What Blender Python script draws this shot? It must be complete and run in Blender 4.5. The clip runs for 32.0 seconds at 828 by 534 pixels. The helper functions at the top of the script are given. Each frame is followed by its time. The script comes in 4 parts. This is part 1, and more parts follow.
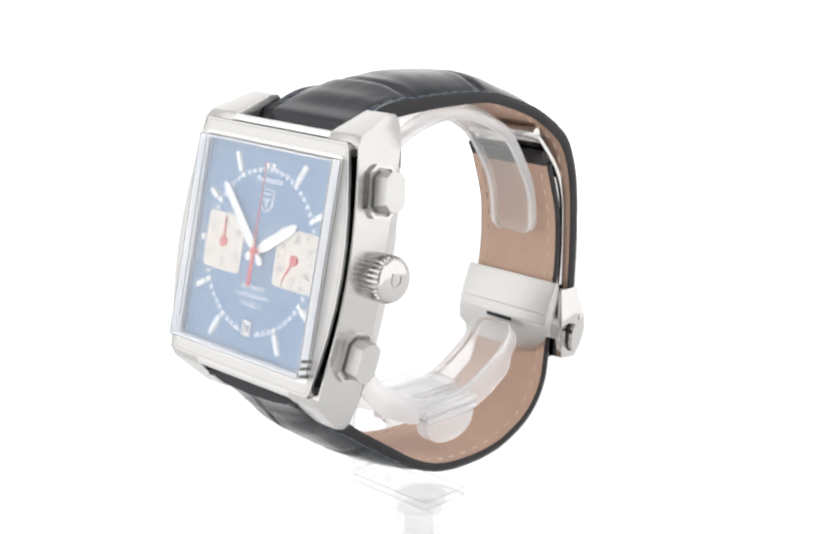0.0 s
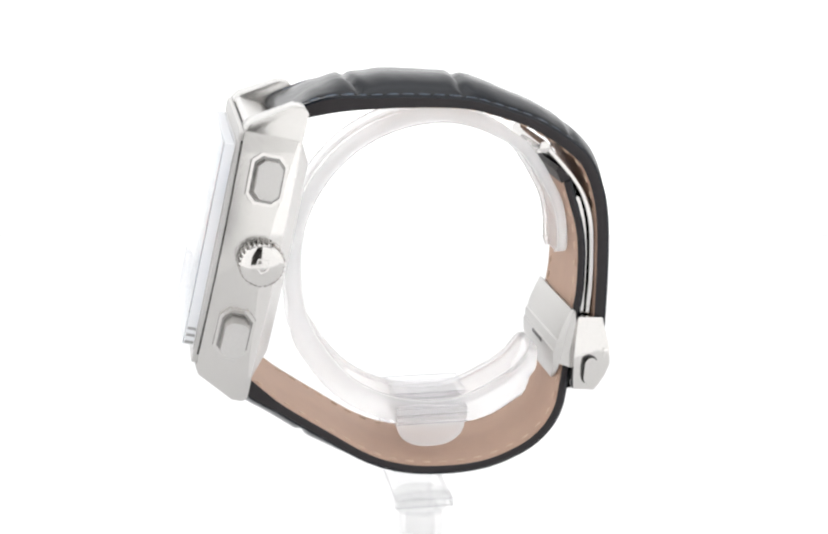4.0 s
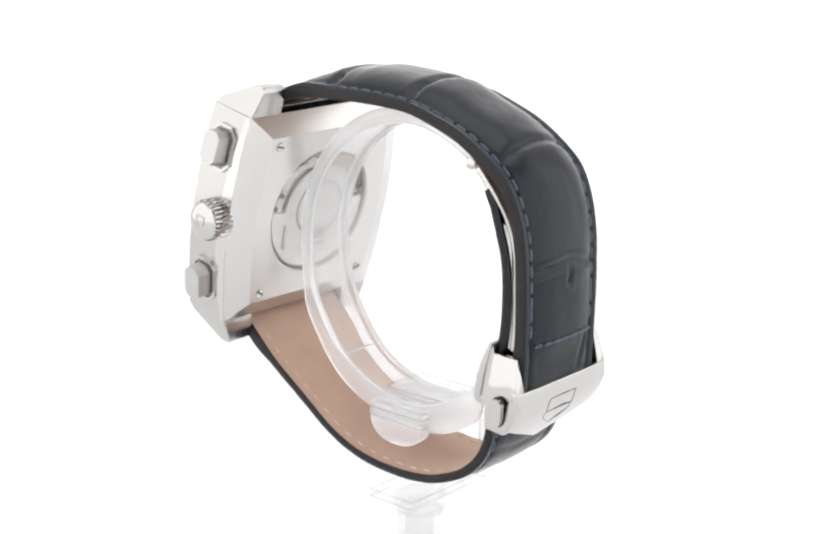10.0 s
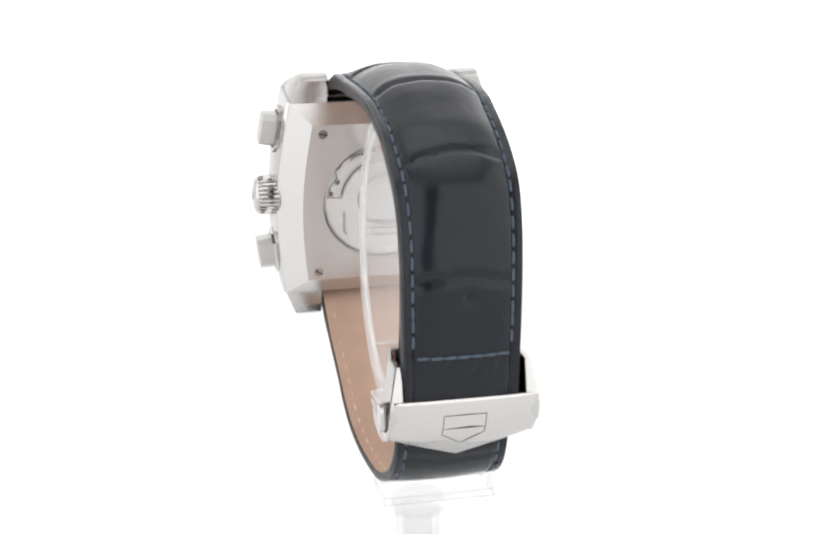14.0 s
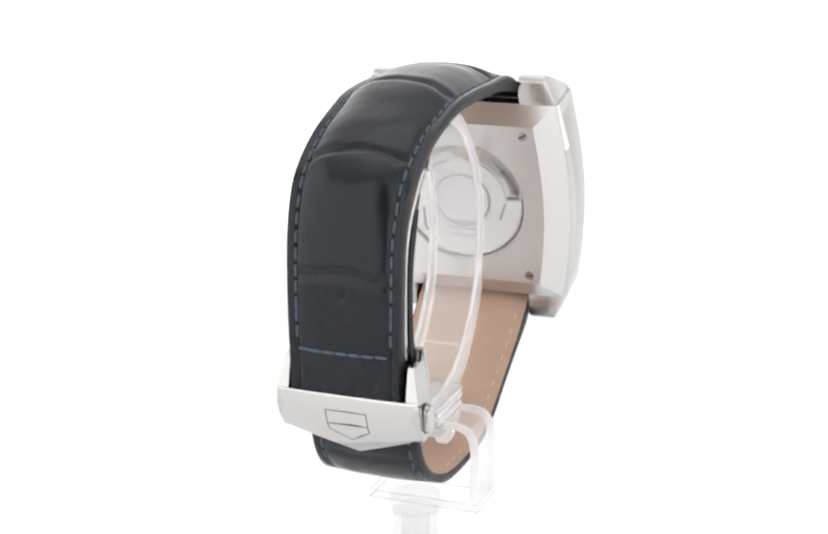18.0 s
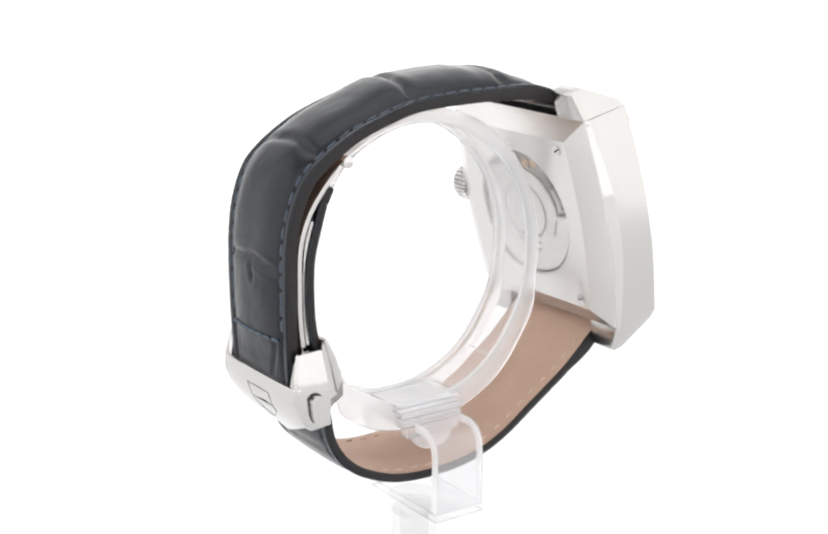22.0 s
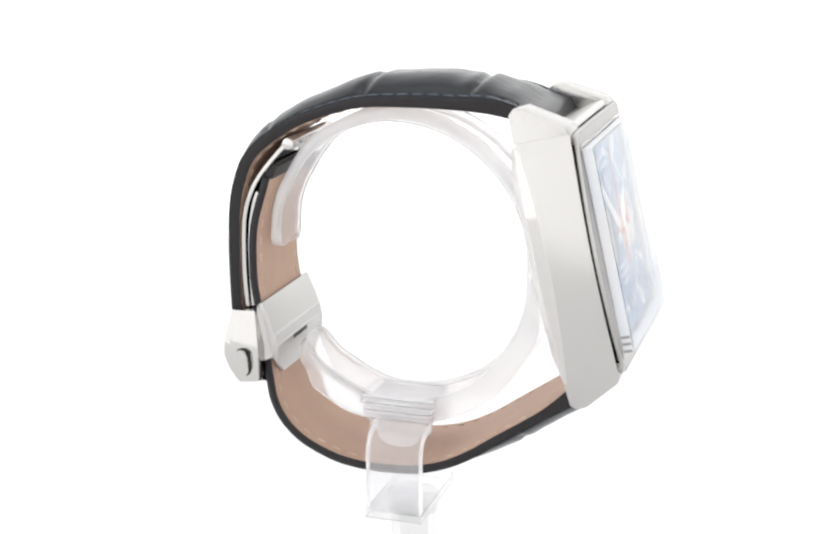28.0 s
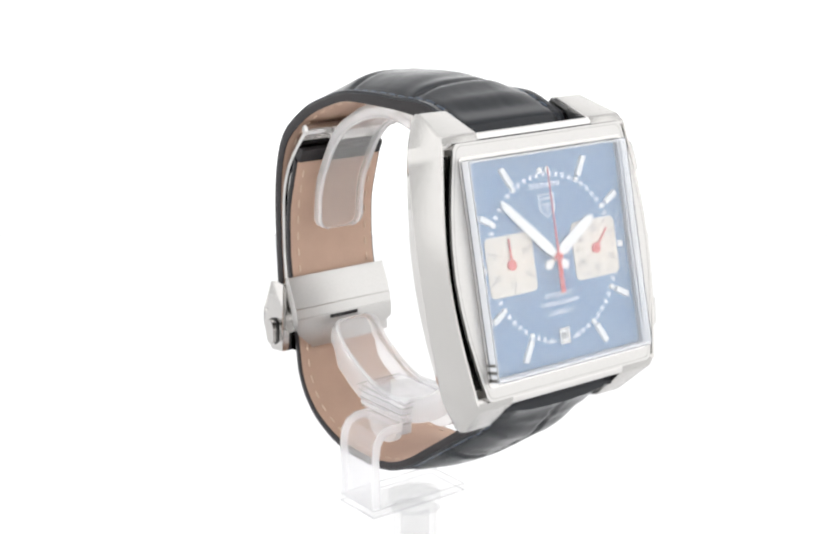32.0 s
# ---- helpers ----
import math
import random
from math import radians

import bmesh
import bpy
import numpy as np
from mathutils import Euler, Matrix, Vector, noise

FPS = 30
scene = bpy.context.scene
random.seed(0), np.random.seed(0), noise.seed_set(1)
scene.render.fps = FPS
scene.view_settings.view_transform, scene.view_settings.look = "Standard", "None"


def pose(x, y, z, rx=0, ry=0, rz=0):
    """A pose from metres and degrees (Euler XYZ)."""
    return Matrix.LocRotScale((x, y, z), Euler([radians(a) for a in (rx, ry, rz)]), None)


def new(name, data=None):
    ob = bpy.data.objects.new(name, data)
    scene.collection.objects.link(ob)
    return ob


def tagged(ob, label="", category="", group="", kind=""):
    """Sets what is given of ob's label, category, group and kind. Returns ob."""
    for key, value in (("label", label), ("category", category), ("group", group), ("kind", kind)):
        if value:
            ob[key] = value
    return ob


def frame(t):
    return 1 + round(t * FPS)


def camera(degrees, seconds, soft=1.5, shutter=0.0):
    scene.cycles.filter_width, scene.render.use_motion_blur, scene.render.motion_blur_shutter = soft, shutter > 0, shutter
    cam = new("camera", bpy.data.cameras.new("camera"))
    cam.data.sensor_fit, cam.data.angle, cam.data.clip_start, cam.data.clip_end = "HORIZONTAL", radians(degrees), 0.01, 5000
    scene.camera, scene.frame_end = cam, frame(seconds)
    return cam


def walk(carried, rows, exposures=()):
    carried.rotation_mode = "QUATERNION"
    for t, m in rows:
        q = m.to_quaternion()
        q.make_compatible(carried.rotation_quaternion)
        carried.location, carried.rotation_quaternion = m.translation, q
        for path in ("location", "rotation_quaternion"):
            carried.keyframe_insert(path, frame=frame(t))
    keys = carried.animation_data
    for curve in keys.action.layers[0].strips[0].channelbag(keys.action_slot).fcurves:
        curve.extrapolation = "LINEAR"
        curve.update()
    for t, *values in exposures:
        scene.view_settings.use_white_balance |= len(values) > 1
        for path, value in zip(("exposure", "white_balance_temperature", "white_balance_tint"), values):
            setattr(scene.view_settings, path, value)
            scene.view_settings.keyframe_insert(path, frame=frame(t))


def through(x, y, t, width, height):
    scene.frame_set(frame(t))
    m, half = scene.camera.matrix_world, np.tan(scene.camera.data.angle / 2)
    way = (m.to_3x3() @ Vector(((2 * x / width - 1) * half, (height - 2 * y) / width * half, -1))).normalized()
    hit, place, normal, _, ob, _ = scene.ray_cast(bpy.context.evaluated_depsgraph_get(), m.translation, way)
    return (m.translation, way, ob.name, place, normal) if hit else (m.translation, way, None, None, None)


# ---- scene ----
# All shapes are written in millimetres and brought to metres in part().
MM = 0.001

# ---------------------------------------------------------------- camera
cam = camera(31.1, 32.0, soft=2.3)
EYE = pose(0.0, -0.245, 0.06333, 90 - 15.23, 0, 0.118)
walk(cam, [(0.0, EYE), (32.0, EYE)], exposures=[(0.0, 0.0), (32.0, 0.0)])

# ---------------------------------------------------------------- light
world = bpy.data.worlds.new("studio_dark")
world.use_nodes = True
world.node_tree.nodes["Background"].inputs[0].default_value = (0.9, 0.95, 1.0, 1)
world.node_tree.nodes["Background"].inputs[1].default_value = 0.02
scene.world = world
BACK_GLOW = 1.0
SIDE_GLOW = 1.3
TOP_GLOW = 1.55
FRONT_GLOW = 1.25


# ---------------------------------------------------------------- materials
def material(name, color, rough=0.5, metal=0.0, spec=0.5, noise_scale=0.0, noise_amt=0.0, bump=0.0, bump_scale=0.0, stretch=None, **extra):
    m = bpy.data.materials.new(name)
    m.use_nodes = True
    nt = m.node_tree
    p = nt.nodes["Principled BSDF"]
    p.inputs["Base Color"].default_value = (*color, 1)
    p.inputs["Roughness"].default_value = rough
    p.inputs["Metallic"].default_value = metal
    p.inputs["Specular IOR Level"].default_value = spec
    for k, v in extra.items():
        p.inputs[k].default_value = v
    co = nt.nodes.new("ShaderNodeTexCoord")
    mp = nt.nodes.new("ShaderNodeMapping")
    nt.links.new(co.outputs["Object"], mp.inputs[0])
    if stretch:
        mp.inputs["Scale"].default_value = stretch
    if noise_amt:
        n = nt.nodes.new("ShaderNodeTexNoise")
        n.inputs["Scale"].default_value = noise_scale
        n.inputs["Detail"].default_value = 4
        nt.links.new(mp.outputs[0], n.inputs["Vector"])
        mix = nt.nodes.new("ShaderNodeMix")
        mix.data_type = "RGBA"
        mix.inputs["A"].default_value = (*[c * (1 - noise_amt) for c in color], 1)
        mix.inputs["B"].default_value = (*[min(1, c * (1 + noise_amt)) for c in color], 1)
        nt.links.new(n.outputs[0], mix.inputs["Factor"])
        nt.links.new(mix.outputs["Result"], p.inputs["Base Color"])
        rr_ = nt.nodes.new("ShaderNodeMapRange")
        rr_.inputs["To Min"].default_value = max(0.02, rough * (1 - noise_amt))
        rr_.inputs["To Max"].default_value = min(1, rough * (1 + noise_amt))
        nt.links.new(n.outputs[0], rr_.inputs["Value"])
        nt.links.new(rr_.outputs[0], p.inputs["Roughness"])
    if bump:
        b = nt.nodes.new("ShaderNodeTexNoise")
        b.inputs["Scale"].default_value = bump_scale
        b.inputs["Detail"].default_value = 5
        nt.links.new(mp.outputs[0], b.inputs["Vector"])
        bp = nt.nodes.new("ShaderNodeBump")
        bp.inputs["Strength"].default_value = bump
        bp.inputs["Distance"].default_value = 0.0001
        nt.links.new(b.outputs[0], bp.inputs["Height"])
        nt.links.new(bp.outputs[0], p.inputs["Normal"])
    return m


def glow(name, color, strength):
    """White diffuser cloth of a light tent; its back-light is put in as emission."""
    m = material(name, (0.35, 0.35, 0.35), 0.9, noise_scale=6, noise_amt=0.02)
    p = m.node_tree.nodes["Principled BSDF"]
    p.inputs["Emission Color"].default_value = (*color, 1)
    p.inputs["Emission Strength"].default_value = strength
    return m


def glow_falloff(m, x, y, z, inner, outer, rim):
    """Uneven glow put into the cloth, with no lamp built: strength falls to the share rim at outer metres."""
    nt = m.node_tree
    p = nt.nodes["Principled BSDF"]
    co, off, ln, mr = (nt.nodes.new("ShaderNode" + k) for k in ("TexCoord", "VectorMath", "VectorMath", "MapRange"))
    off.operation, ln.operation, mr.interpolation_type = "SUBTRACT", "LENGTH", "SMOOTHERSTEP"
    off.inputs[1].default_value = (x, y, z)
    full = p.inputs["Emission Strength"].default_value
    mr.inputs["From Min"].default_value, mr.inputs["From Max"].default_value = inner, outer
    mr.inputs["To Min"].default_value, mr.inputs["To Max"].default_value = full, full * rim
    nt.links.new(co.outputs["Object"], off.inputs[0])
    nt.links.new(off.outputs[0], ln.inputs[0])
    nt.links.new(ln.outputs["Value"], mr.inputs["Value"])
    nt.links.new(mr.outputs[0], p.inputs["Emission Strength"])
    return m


def glass(name, ior, rough=0.0, tint=(1, 1, 1)):
    m = material(name, tint, rough)
    p = m.node_tree.nodes["Principled BSDF"]
    p.inputs["Transmission Weight"].default_value = 1
    p.inputs["IOR"].default_value = ior
    return m


STEEL = material("polished_steel", (0.535, 0.522, 0.508), 0.085, 1, noise_scale=2500, noise_amt=0.05)
MIRROR = material("mirror_steel", (0.59, 0.576, 0.561), 0.06, 1, noise_scale=2500, noise_amt=0.05)
BRUSHED = material("brushed_steel", (0.51, 0.498, 0.483), 0.22, 1, noise_scale=7000, noise_amt=0.07, bump=0.12, bump_scale=9000, stretch=(1, 1, 0.03))
BRUSHED_X = material("brushed_steel_across", (0.67, 0.657, 0.643), 0.3, 1, noise_scale=7000, noise_amt=0.07, bump=0.12, bump_scale=9000, stretch=(0.03, 1, 1))
SATIN = material("satin_steel", (0.52, 0.51, 0.498), 0.36, 1, noise_scale=2500, noise_amt=0.06)
GROOVE = material("dark_polished_groove", (0.13, 0.128, 0.125), 0.14, 1, noise_scale=800, noise_amt=0.2)
# Steel darkened in its colour to stand in for shade in recesses.
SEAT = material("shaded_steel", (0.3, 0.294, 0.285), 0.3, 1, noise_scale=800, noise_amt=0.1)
DARK_GAP = material("dark_gap_steel", (0.03, 0.03, 0.03), 0.35, 0.6, noise_scale=800, noise_amt=0.3)
LEATHER = material("blue_black_leather", (0.0068, 0.0088, 0.0128), 0.22, 0, 0.31, noise_scale=500, noise_amt=0.12, bump=0.02, bump_scale=700)
EDGE = material("edge_dye", (0.016, 0.0135, 0.0148), 0.4, 0, 0.24, noise_scale=500, noise_amt=0.3, bump=0.3, bump_scale=1500)
LINING = material("tan_lining_leather", (0.49, 0.335, 0.255), 0.62, 0, 0.3, noise_scale=180, noise_amt=0.12, bump=0.4, bump_scale=1800)
THREAD = material("blue_grey_thread", (0.058, 0.078, 0.108), 0.7, noise_scale=2000, noise_amt=0.3)
THREAD_TAN = material("cream_thread", (0.58, 0.44, 0.34), 0.75, noise_scale=2000, noise_amt=0.2)
DIAL = material("blue_dial", (0.12, 0.235, 0.405), 0.4, 0.1, 0.25, noise_scale=1500, noise_amt=0.06)
CREAM = material("cream_subdial", (0.72, 0.67, 0.59), 0.5, noise_scale=1200, noise_amt=0.05)
WHITE = material("white_lume", (0.85, 0.86, 0.84), 0.4, noise_scale=900, noise_amt=0.04)
RED = material("red_lacquer", (0.62, 0.045, 0.04), 0.35, noise_scale=900, noise_amt=0.08)
INK = material("dark_print", (0.05, 0.05, 0.06), 0.5, noise_scale=900, noise_amt=0.1)
INK_GREY = material("grey_print", (0.22, 0.21, 0.21), 0.5, noise_scale=900, noise_amt=0.1)
PRINT = material("white_print", (0.88, 0.9, 0.91), 0.5, noise_scale=900, noise_amt=0.05)
GASKET = material("pale_nylon", (0.74, 0.74, 0.75), 0.4, noise_scale=600, noise_amt=0.05)
MOVEMENT = material("rhodium_movement", (0.8, 0.79, 0.77), 0.38, 1, noise_scale=1200, noise_amt=0.14, bump=0.15, bump_scale=1500, stretch=(0.1, 1, 1))
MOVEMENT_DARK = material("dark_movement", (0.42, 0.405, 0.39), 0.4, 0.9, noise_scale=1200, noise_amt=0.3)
GOLD = material("brass_gear", (0.62, 0.45, 0.32), 0.25, 1, noise_scale=900, noise_amt=0.1)

def clear(name, ior, rough, tint, veil=0.0, through=0.75):
    """Clear plastic or thin crystal: lets light straight through and mirrors by its Fresnel gloss."""
    m = material(name, tint, rough)
    nt = m.node_tree
    out = nt.nodes["Material Output"]
    tr, gl, lw, mx = (nt.nodes.new("ShaderNode" + k) for k in ("BsdfTransparent", "BsdfGlossy", "LayerWeight", "MixShader"))
    lw.inputs["Blend"].default_value = 0.5
    pw, fr = nt.nodes.new("ShaderNodeMath"), nt.nodes.new("ShaderNodeMath")
    pw.operation, fr.operation = "POWER", "MULTIPLY_ADD"
    f0 = ((ior - 1) / (ior + 1)) ** 2
    pw.inputs[1].default_value = 5.0
    fr.inputs[1].default_value, fr.inputs[2].default_value = 1 - f0, f0
    nt.links.new(lw.outputs["Facing"], pw.inputs[0])
    nt.links.new(pw.outputs[0], fr.inputs[0])
    tr.inputs[0].default_value = (*tint, 1)
    gl.inputs["Color"].default_value = (1, 1, 1, 1)
    gl.inputs["Roughness"].default_value = rough
    nt.links.new(fr.outputs[0], mx.inputs[0])
    nt.links.new(tr.outputs[0], mx.inputs[1])
    nt.links.new(gl.outputs[0], mx.inputs[2])
    # White diffuse layer mixed in to stand in for haze and glare.
    if veil:
        df, m2 = nt.nodes.new("ShaderNodeBsdfDiffuse"), nt.nodes.new("ShaderNodeMixShader")
        df.inputs[0].default_value = (0.95, 0.95, 0.96, 1)
        tl, m3 = nt.nodes.new("ShaderNodeBsdfTranslucent"), nt.nodes.new("ShaderNodeMixShader")
        tl.inputs[0].default_value = (1, 1, 1, 1)
        m3.inputs[0].default_value = through
        nt.links.new(df.outputs[0], m3.inputs[1])
        nt.links.new(tl.outputs[0], m3.inputs[2])
        m2.inputs[0].default_value = veil
        nt.links.new(mx.outputs[0], m2.inputs[1])
        nt.links.new(m3.outputs[0], m2.inputs[2])
        mx = m2
    nt.links.new(mx.outputs[0], out.inputs[0])
    return m


SAPPHIRE = clear("crystal_glass", 1.77, 0.0, (0.97, 0.972, 0.975), 0.09)
# Strong white veil puts the wall's inner reflection into its colour.
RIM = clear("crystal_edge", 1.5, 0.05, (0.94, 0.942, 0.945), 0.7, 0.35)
CRYSTAL_LINE = clear("crystal_corner", 1.6, 0.04, (0.55, 0.56, 0.575), 0.12)
BACK_GLASS = clear("back_crystal_glass", 1.35, 0.0, (0.99, 0.99, 0.99), 0.2)
CLEAR = clear("clear_moulded_plastic", 1.45, 0.03, (0.945, 0.945, 0.945), 0.06)


def acrylic(name, ior, rough, veil):
    """Thick moulded acrylic: refracting, with a white veil standing in for light it gathers."""
    m = glass(name, ior, rough, (0.99, 0.985, 0.985))
    nt = m.node_tree
    out, p = nt.nodes["Material Output"], nt.nodes["Principled BSDF"]
    tl, df, m1, m2 = (nt.nodes.new("ShaderNode" + k) for k in ("BsdfTranslucent", "BsdfDiffuse", "MixShader", "MixShader"))
    tl.inputs[0].default_value = df.inputs[0].default_value = (0.97, 0.97, 0.975, 1)
    m1.inputs[0].default_value, m2.inputs[0].default_value = 0.4, veil
    nt.links.new(tl.outputs[0], m1.inputs[1])
    nt.links.new(df.outputs[0], m1.inputs[2])
    nt.links.new(p.outputs[0], m2.inputs[1])
    nt.links.new(m1.outputs[0], m2.inputs[2])
    nt.links.new(m2.outputs[0], out.inputs[0])
    return m


ACRYLIC = acrylic("clear_acrylic", 1.26, 0.02, 0.19)
FLANGE = acrylic("milky_acrylic", 1.2, 0.03, 0.29)
CLAMP = clear("veiled_acrylic", 1.45, 0.03, (0.97, 0.97, 0.975), 0.15)
RIDGE = acrylic("moulded_acrylic", 1.2, 0.04, 0.3)
LIP = acrylic("thick_acrylic", 1.33, 0.03, 0.42)
BRACKET = clear("bent_acrylic", 1.49, 0.02, (0.965, 0.962, 0.97), 0.21)
EDGE_LINE = clear("shaded_acrylic_edge", 1.5, 0.05, (0.78, 0.78, 0.79), 0.06)
# White veil puts caught light into the edge's own colour.
BRIGHT_EDGE = acrylic("whitened_acrylic_edge", 1.18, 0.05, 0.42)
PAPER = material("white_sheet", (0.82, 0.82, 0.825), 0.75, 0, 0.2, noise_scale=9, noise_amt=0.012, bump=0.1, bump_scale=400)
# Back and roof cloth get an added falloff in their emission.
TENT_BACK = glow_falloff(glow("tent_back_cloth", (1, 1, 1), BACK_GLOW), 0.01, 0.14, 0.09, 0.06, 0.25, 0.5)
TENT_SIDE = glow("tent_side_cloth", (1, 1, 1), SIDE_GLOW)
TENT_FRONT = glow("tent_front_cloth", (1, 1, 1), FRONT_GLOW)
TENT_TOP = glow_falloff(glow("tent_top_cloth", (1, 1, 1), TOP_GLOW), 0.0, 0.06, 0.42, 0.12, 0.32, 0.18)
ROOM = material("dim_studio_wall", (0.3, 0.28, 0.26), 0.8, noise_scale=3, noise_amt=0.2)


# ---------------------------------------------------------------- mesh helpers
def part(name, bm, mat, parent=None, label="", smooth=None, m=None):
    """Links a bmesh written in millimetres as one mesh object under a parent."""
    bmesh.ops.recalc_face_normals(bm, faces=bm.faces[:])
    for v in bm.verts:
        v.co = (m @ v.co if m else v.co) * MM
    if smooth is not None:
        for f in bm.faces:
            f.smooth = True
        lim = radians(smooth)
        for e in bm.edges:
            if len(e.link_faces) == 2 and e.calc_face_angle(0) > lim:
                e.smooth = False
    me = bpy.data.meshes.new(name)
    bm.to_mesh(me)
    bm.free()
    me.materials.append(mat)
    ob = new(name, me)
    if mat in (ACRYLIC, CLAMP, BRACKET, LIP, BRIGHT_EDGE, RIDGE, FLANGE, EDGE_LINE):
        ob.visible_shadow = False
    if parent:
        ob.parent = parent
    if label:
        tagged(ob, label)
    return ob


def twin(ob, m, parent):
    """Another object on the same mesh, at the pose m in its parent's space (millimetres)."""
    o = new(ob.name.split(".")[0], ob.data)
    o.parent = parent
    put(o, m)
    if "label" in ob:
        tagged(o, ob["label"])
    return o


def put(o, m):
    o.matrix_basis = Matrix.Translation(m.translation * MM) @ m.to_3x3().normalized().to_4x4()


def bevel(bm, w, seg=2, angle=25):
    es = [e for e in bm.edges if len(e.link_faces) == 2 and e.calc_face_angle(0) > radians(angle)]
    bmesh.ops.bevel(bm, geom=es, offset=w, segments=seg, affect="EDGES", profile=0.6, clamp_overlap=True)
    return bm


def prism(poly, a, b, axis="y", bm=None, taper=None):
    """A polygon pushed along an axis from a to b. For y the polygon is (x, z), for x it is (y, z), for z it is (x, y). taper scales it at b."""
    bm = bm or bmesh.new()
    rings = []
    for k, h in enumerate((a, b)):
        q = []
        for u, v in poly:
            if k and taper:
                u, v = taper(u, v)
            q.append(bm.verts.new({"x": (h, u, v), "y": (u, h, v), "z": (u, v, h)}[axis]))
        rings.append(q)
    n = len(poly)
    for i in range(n):
        bm.faces.new((rings[0][i], rings[0][(i + 1) % n], rings[1][(i + 1) % n], rings[1][i]))
    bm.faces.new(rings[0][::-1])
    bm.faces.new(rings[1])
    return bm


def box(x0, x1, y0, y1, z0, z1, bm=None):
    return prism([(x0, z0), (x1, z0), (x1, z1), (x0, z1)], y0, y1, "y", bm)


def rrect(w, h, r, n=4, cx=0.0, cz=0.0):
    """A rounded rectangle with half sizes w and h."""
    out = []
    for sx, sz, a0 in ((1, 1, 0), (-1, 1, 90), (-1, -1, 180), (1, -1, 270)):
        for i in range(n + 1):
            a = radians(a0 + 90 * i / n)
            out.append((cx + sx * (w - r) + r * math.cos(a), cz + sz * (h - r) + r * math.sin(a)))
    return out


def circle(r, n=32, cx=0.0, cz=0.0, a0=0.0, a1=360.0):
    k = n if a1 - a0 >= 360 else n + 1
    return [(cx + r * math.cos(radians(a0 + (a1 - a0) * i / n)), cz + r * math.sin(radians(a0 + (a1 - a0) * i / n))) for i in range(k)]


def lathe(profile, n, axis="x", bm=None, wobble=None):
    """A profile of (along, radius) turned round an axis. wobble(i, j, r) may change the radius."""
    bm = bm or bmesh.new()
    rows = []
    for j, (h, r) in enumerate(profile):
        row = []
        for i in range(n):
            a = 2 * math.pi * i / n
            q = wobble(i, j, r) if wobble else r
            c, s_ = q * math.cos(a), q * math.sin(a)
            row.append(bm.verts.new({"x": (h, c, s_), "y": (c, h, s_), "z": (c, s_, h)}[axis]))
        rows.append(row)
    for p, q in zip(rows, rows[1:]):
        for i in range(n):
            bm.faces.new((p[i], p[(i + 1) % n], q[(i + 1) % n], q[i]))
    bm.faces.new(rows[0][::-1])
    bm.faces.new(rows[-1])
    return bm


def ring_plate(outer, inner, a, b, axis="y", bm=None):
    """A frame between two outlines of the same number of points."""
    bm = bm or bmesh.new()
    R = []
    for h in (a, b):
        for poly in (outer, inner):
            R.append([bm.verts.new({"x": (h, u, v), "y": (u, h, v), "z": (u, v, h)}[axis]) for u, v in poly])
    n = len(outer)
    oa, ia, ob_, ib = R
    for i in range(n):
        j = (i + 1) % n
        for q in ((oa[i], oa[j], ia[j], ia[i]), (ob_[i], ib[i], ib[j], ob_[j]), (oa[i], ob_[i], ob_[j], oa[j]), (ia[i], ia[j], ib[j], ib[i])):
            bm.faces.new(q)
    return bm


def lettering(text, size, mat, parent, x, z, d, name="lettering", m=None, align="CENTER"):
    """Flat letters on the dial plane, facing the front."""
    cu = bpy.data.curves.new("letters", "FONT")
    cu.body, cu.size, cu.align_x, cu.align_y, cu.extrude = text, size, align, "CENTER", 0.02
    tmp = new("letters", cu)
    me = bpy.data.meshes.new_from_object(tmp)
    bpy.data.objects.remove(tmp)
    t = (m or Matrix()) @ pose(x, d, z, 90)
    for v in me.vertices:
        v.co = (t @ v.co) * MM
    me.materials.append(mat)
    o = new(name, me)
    o.parent = parent
    return o


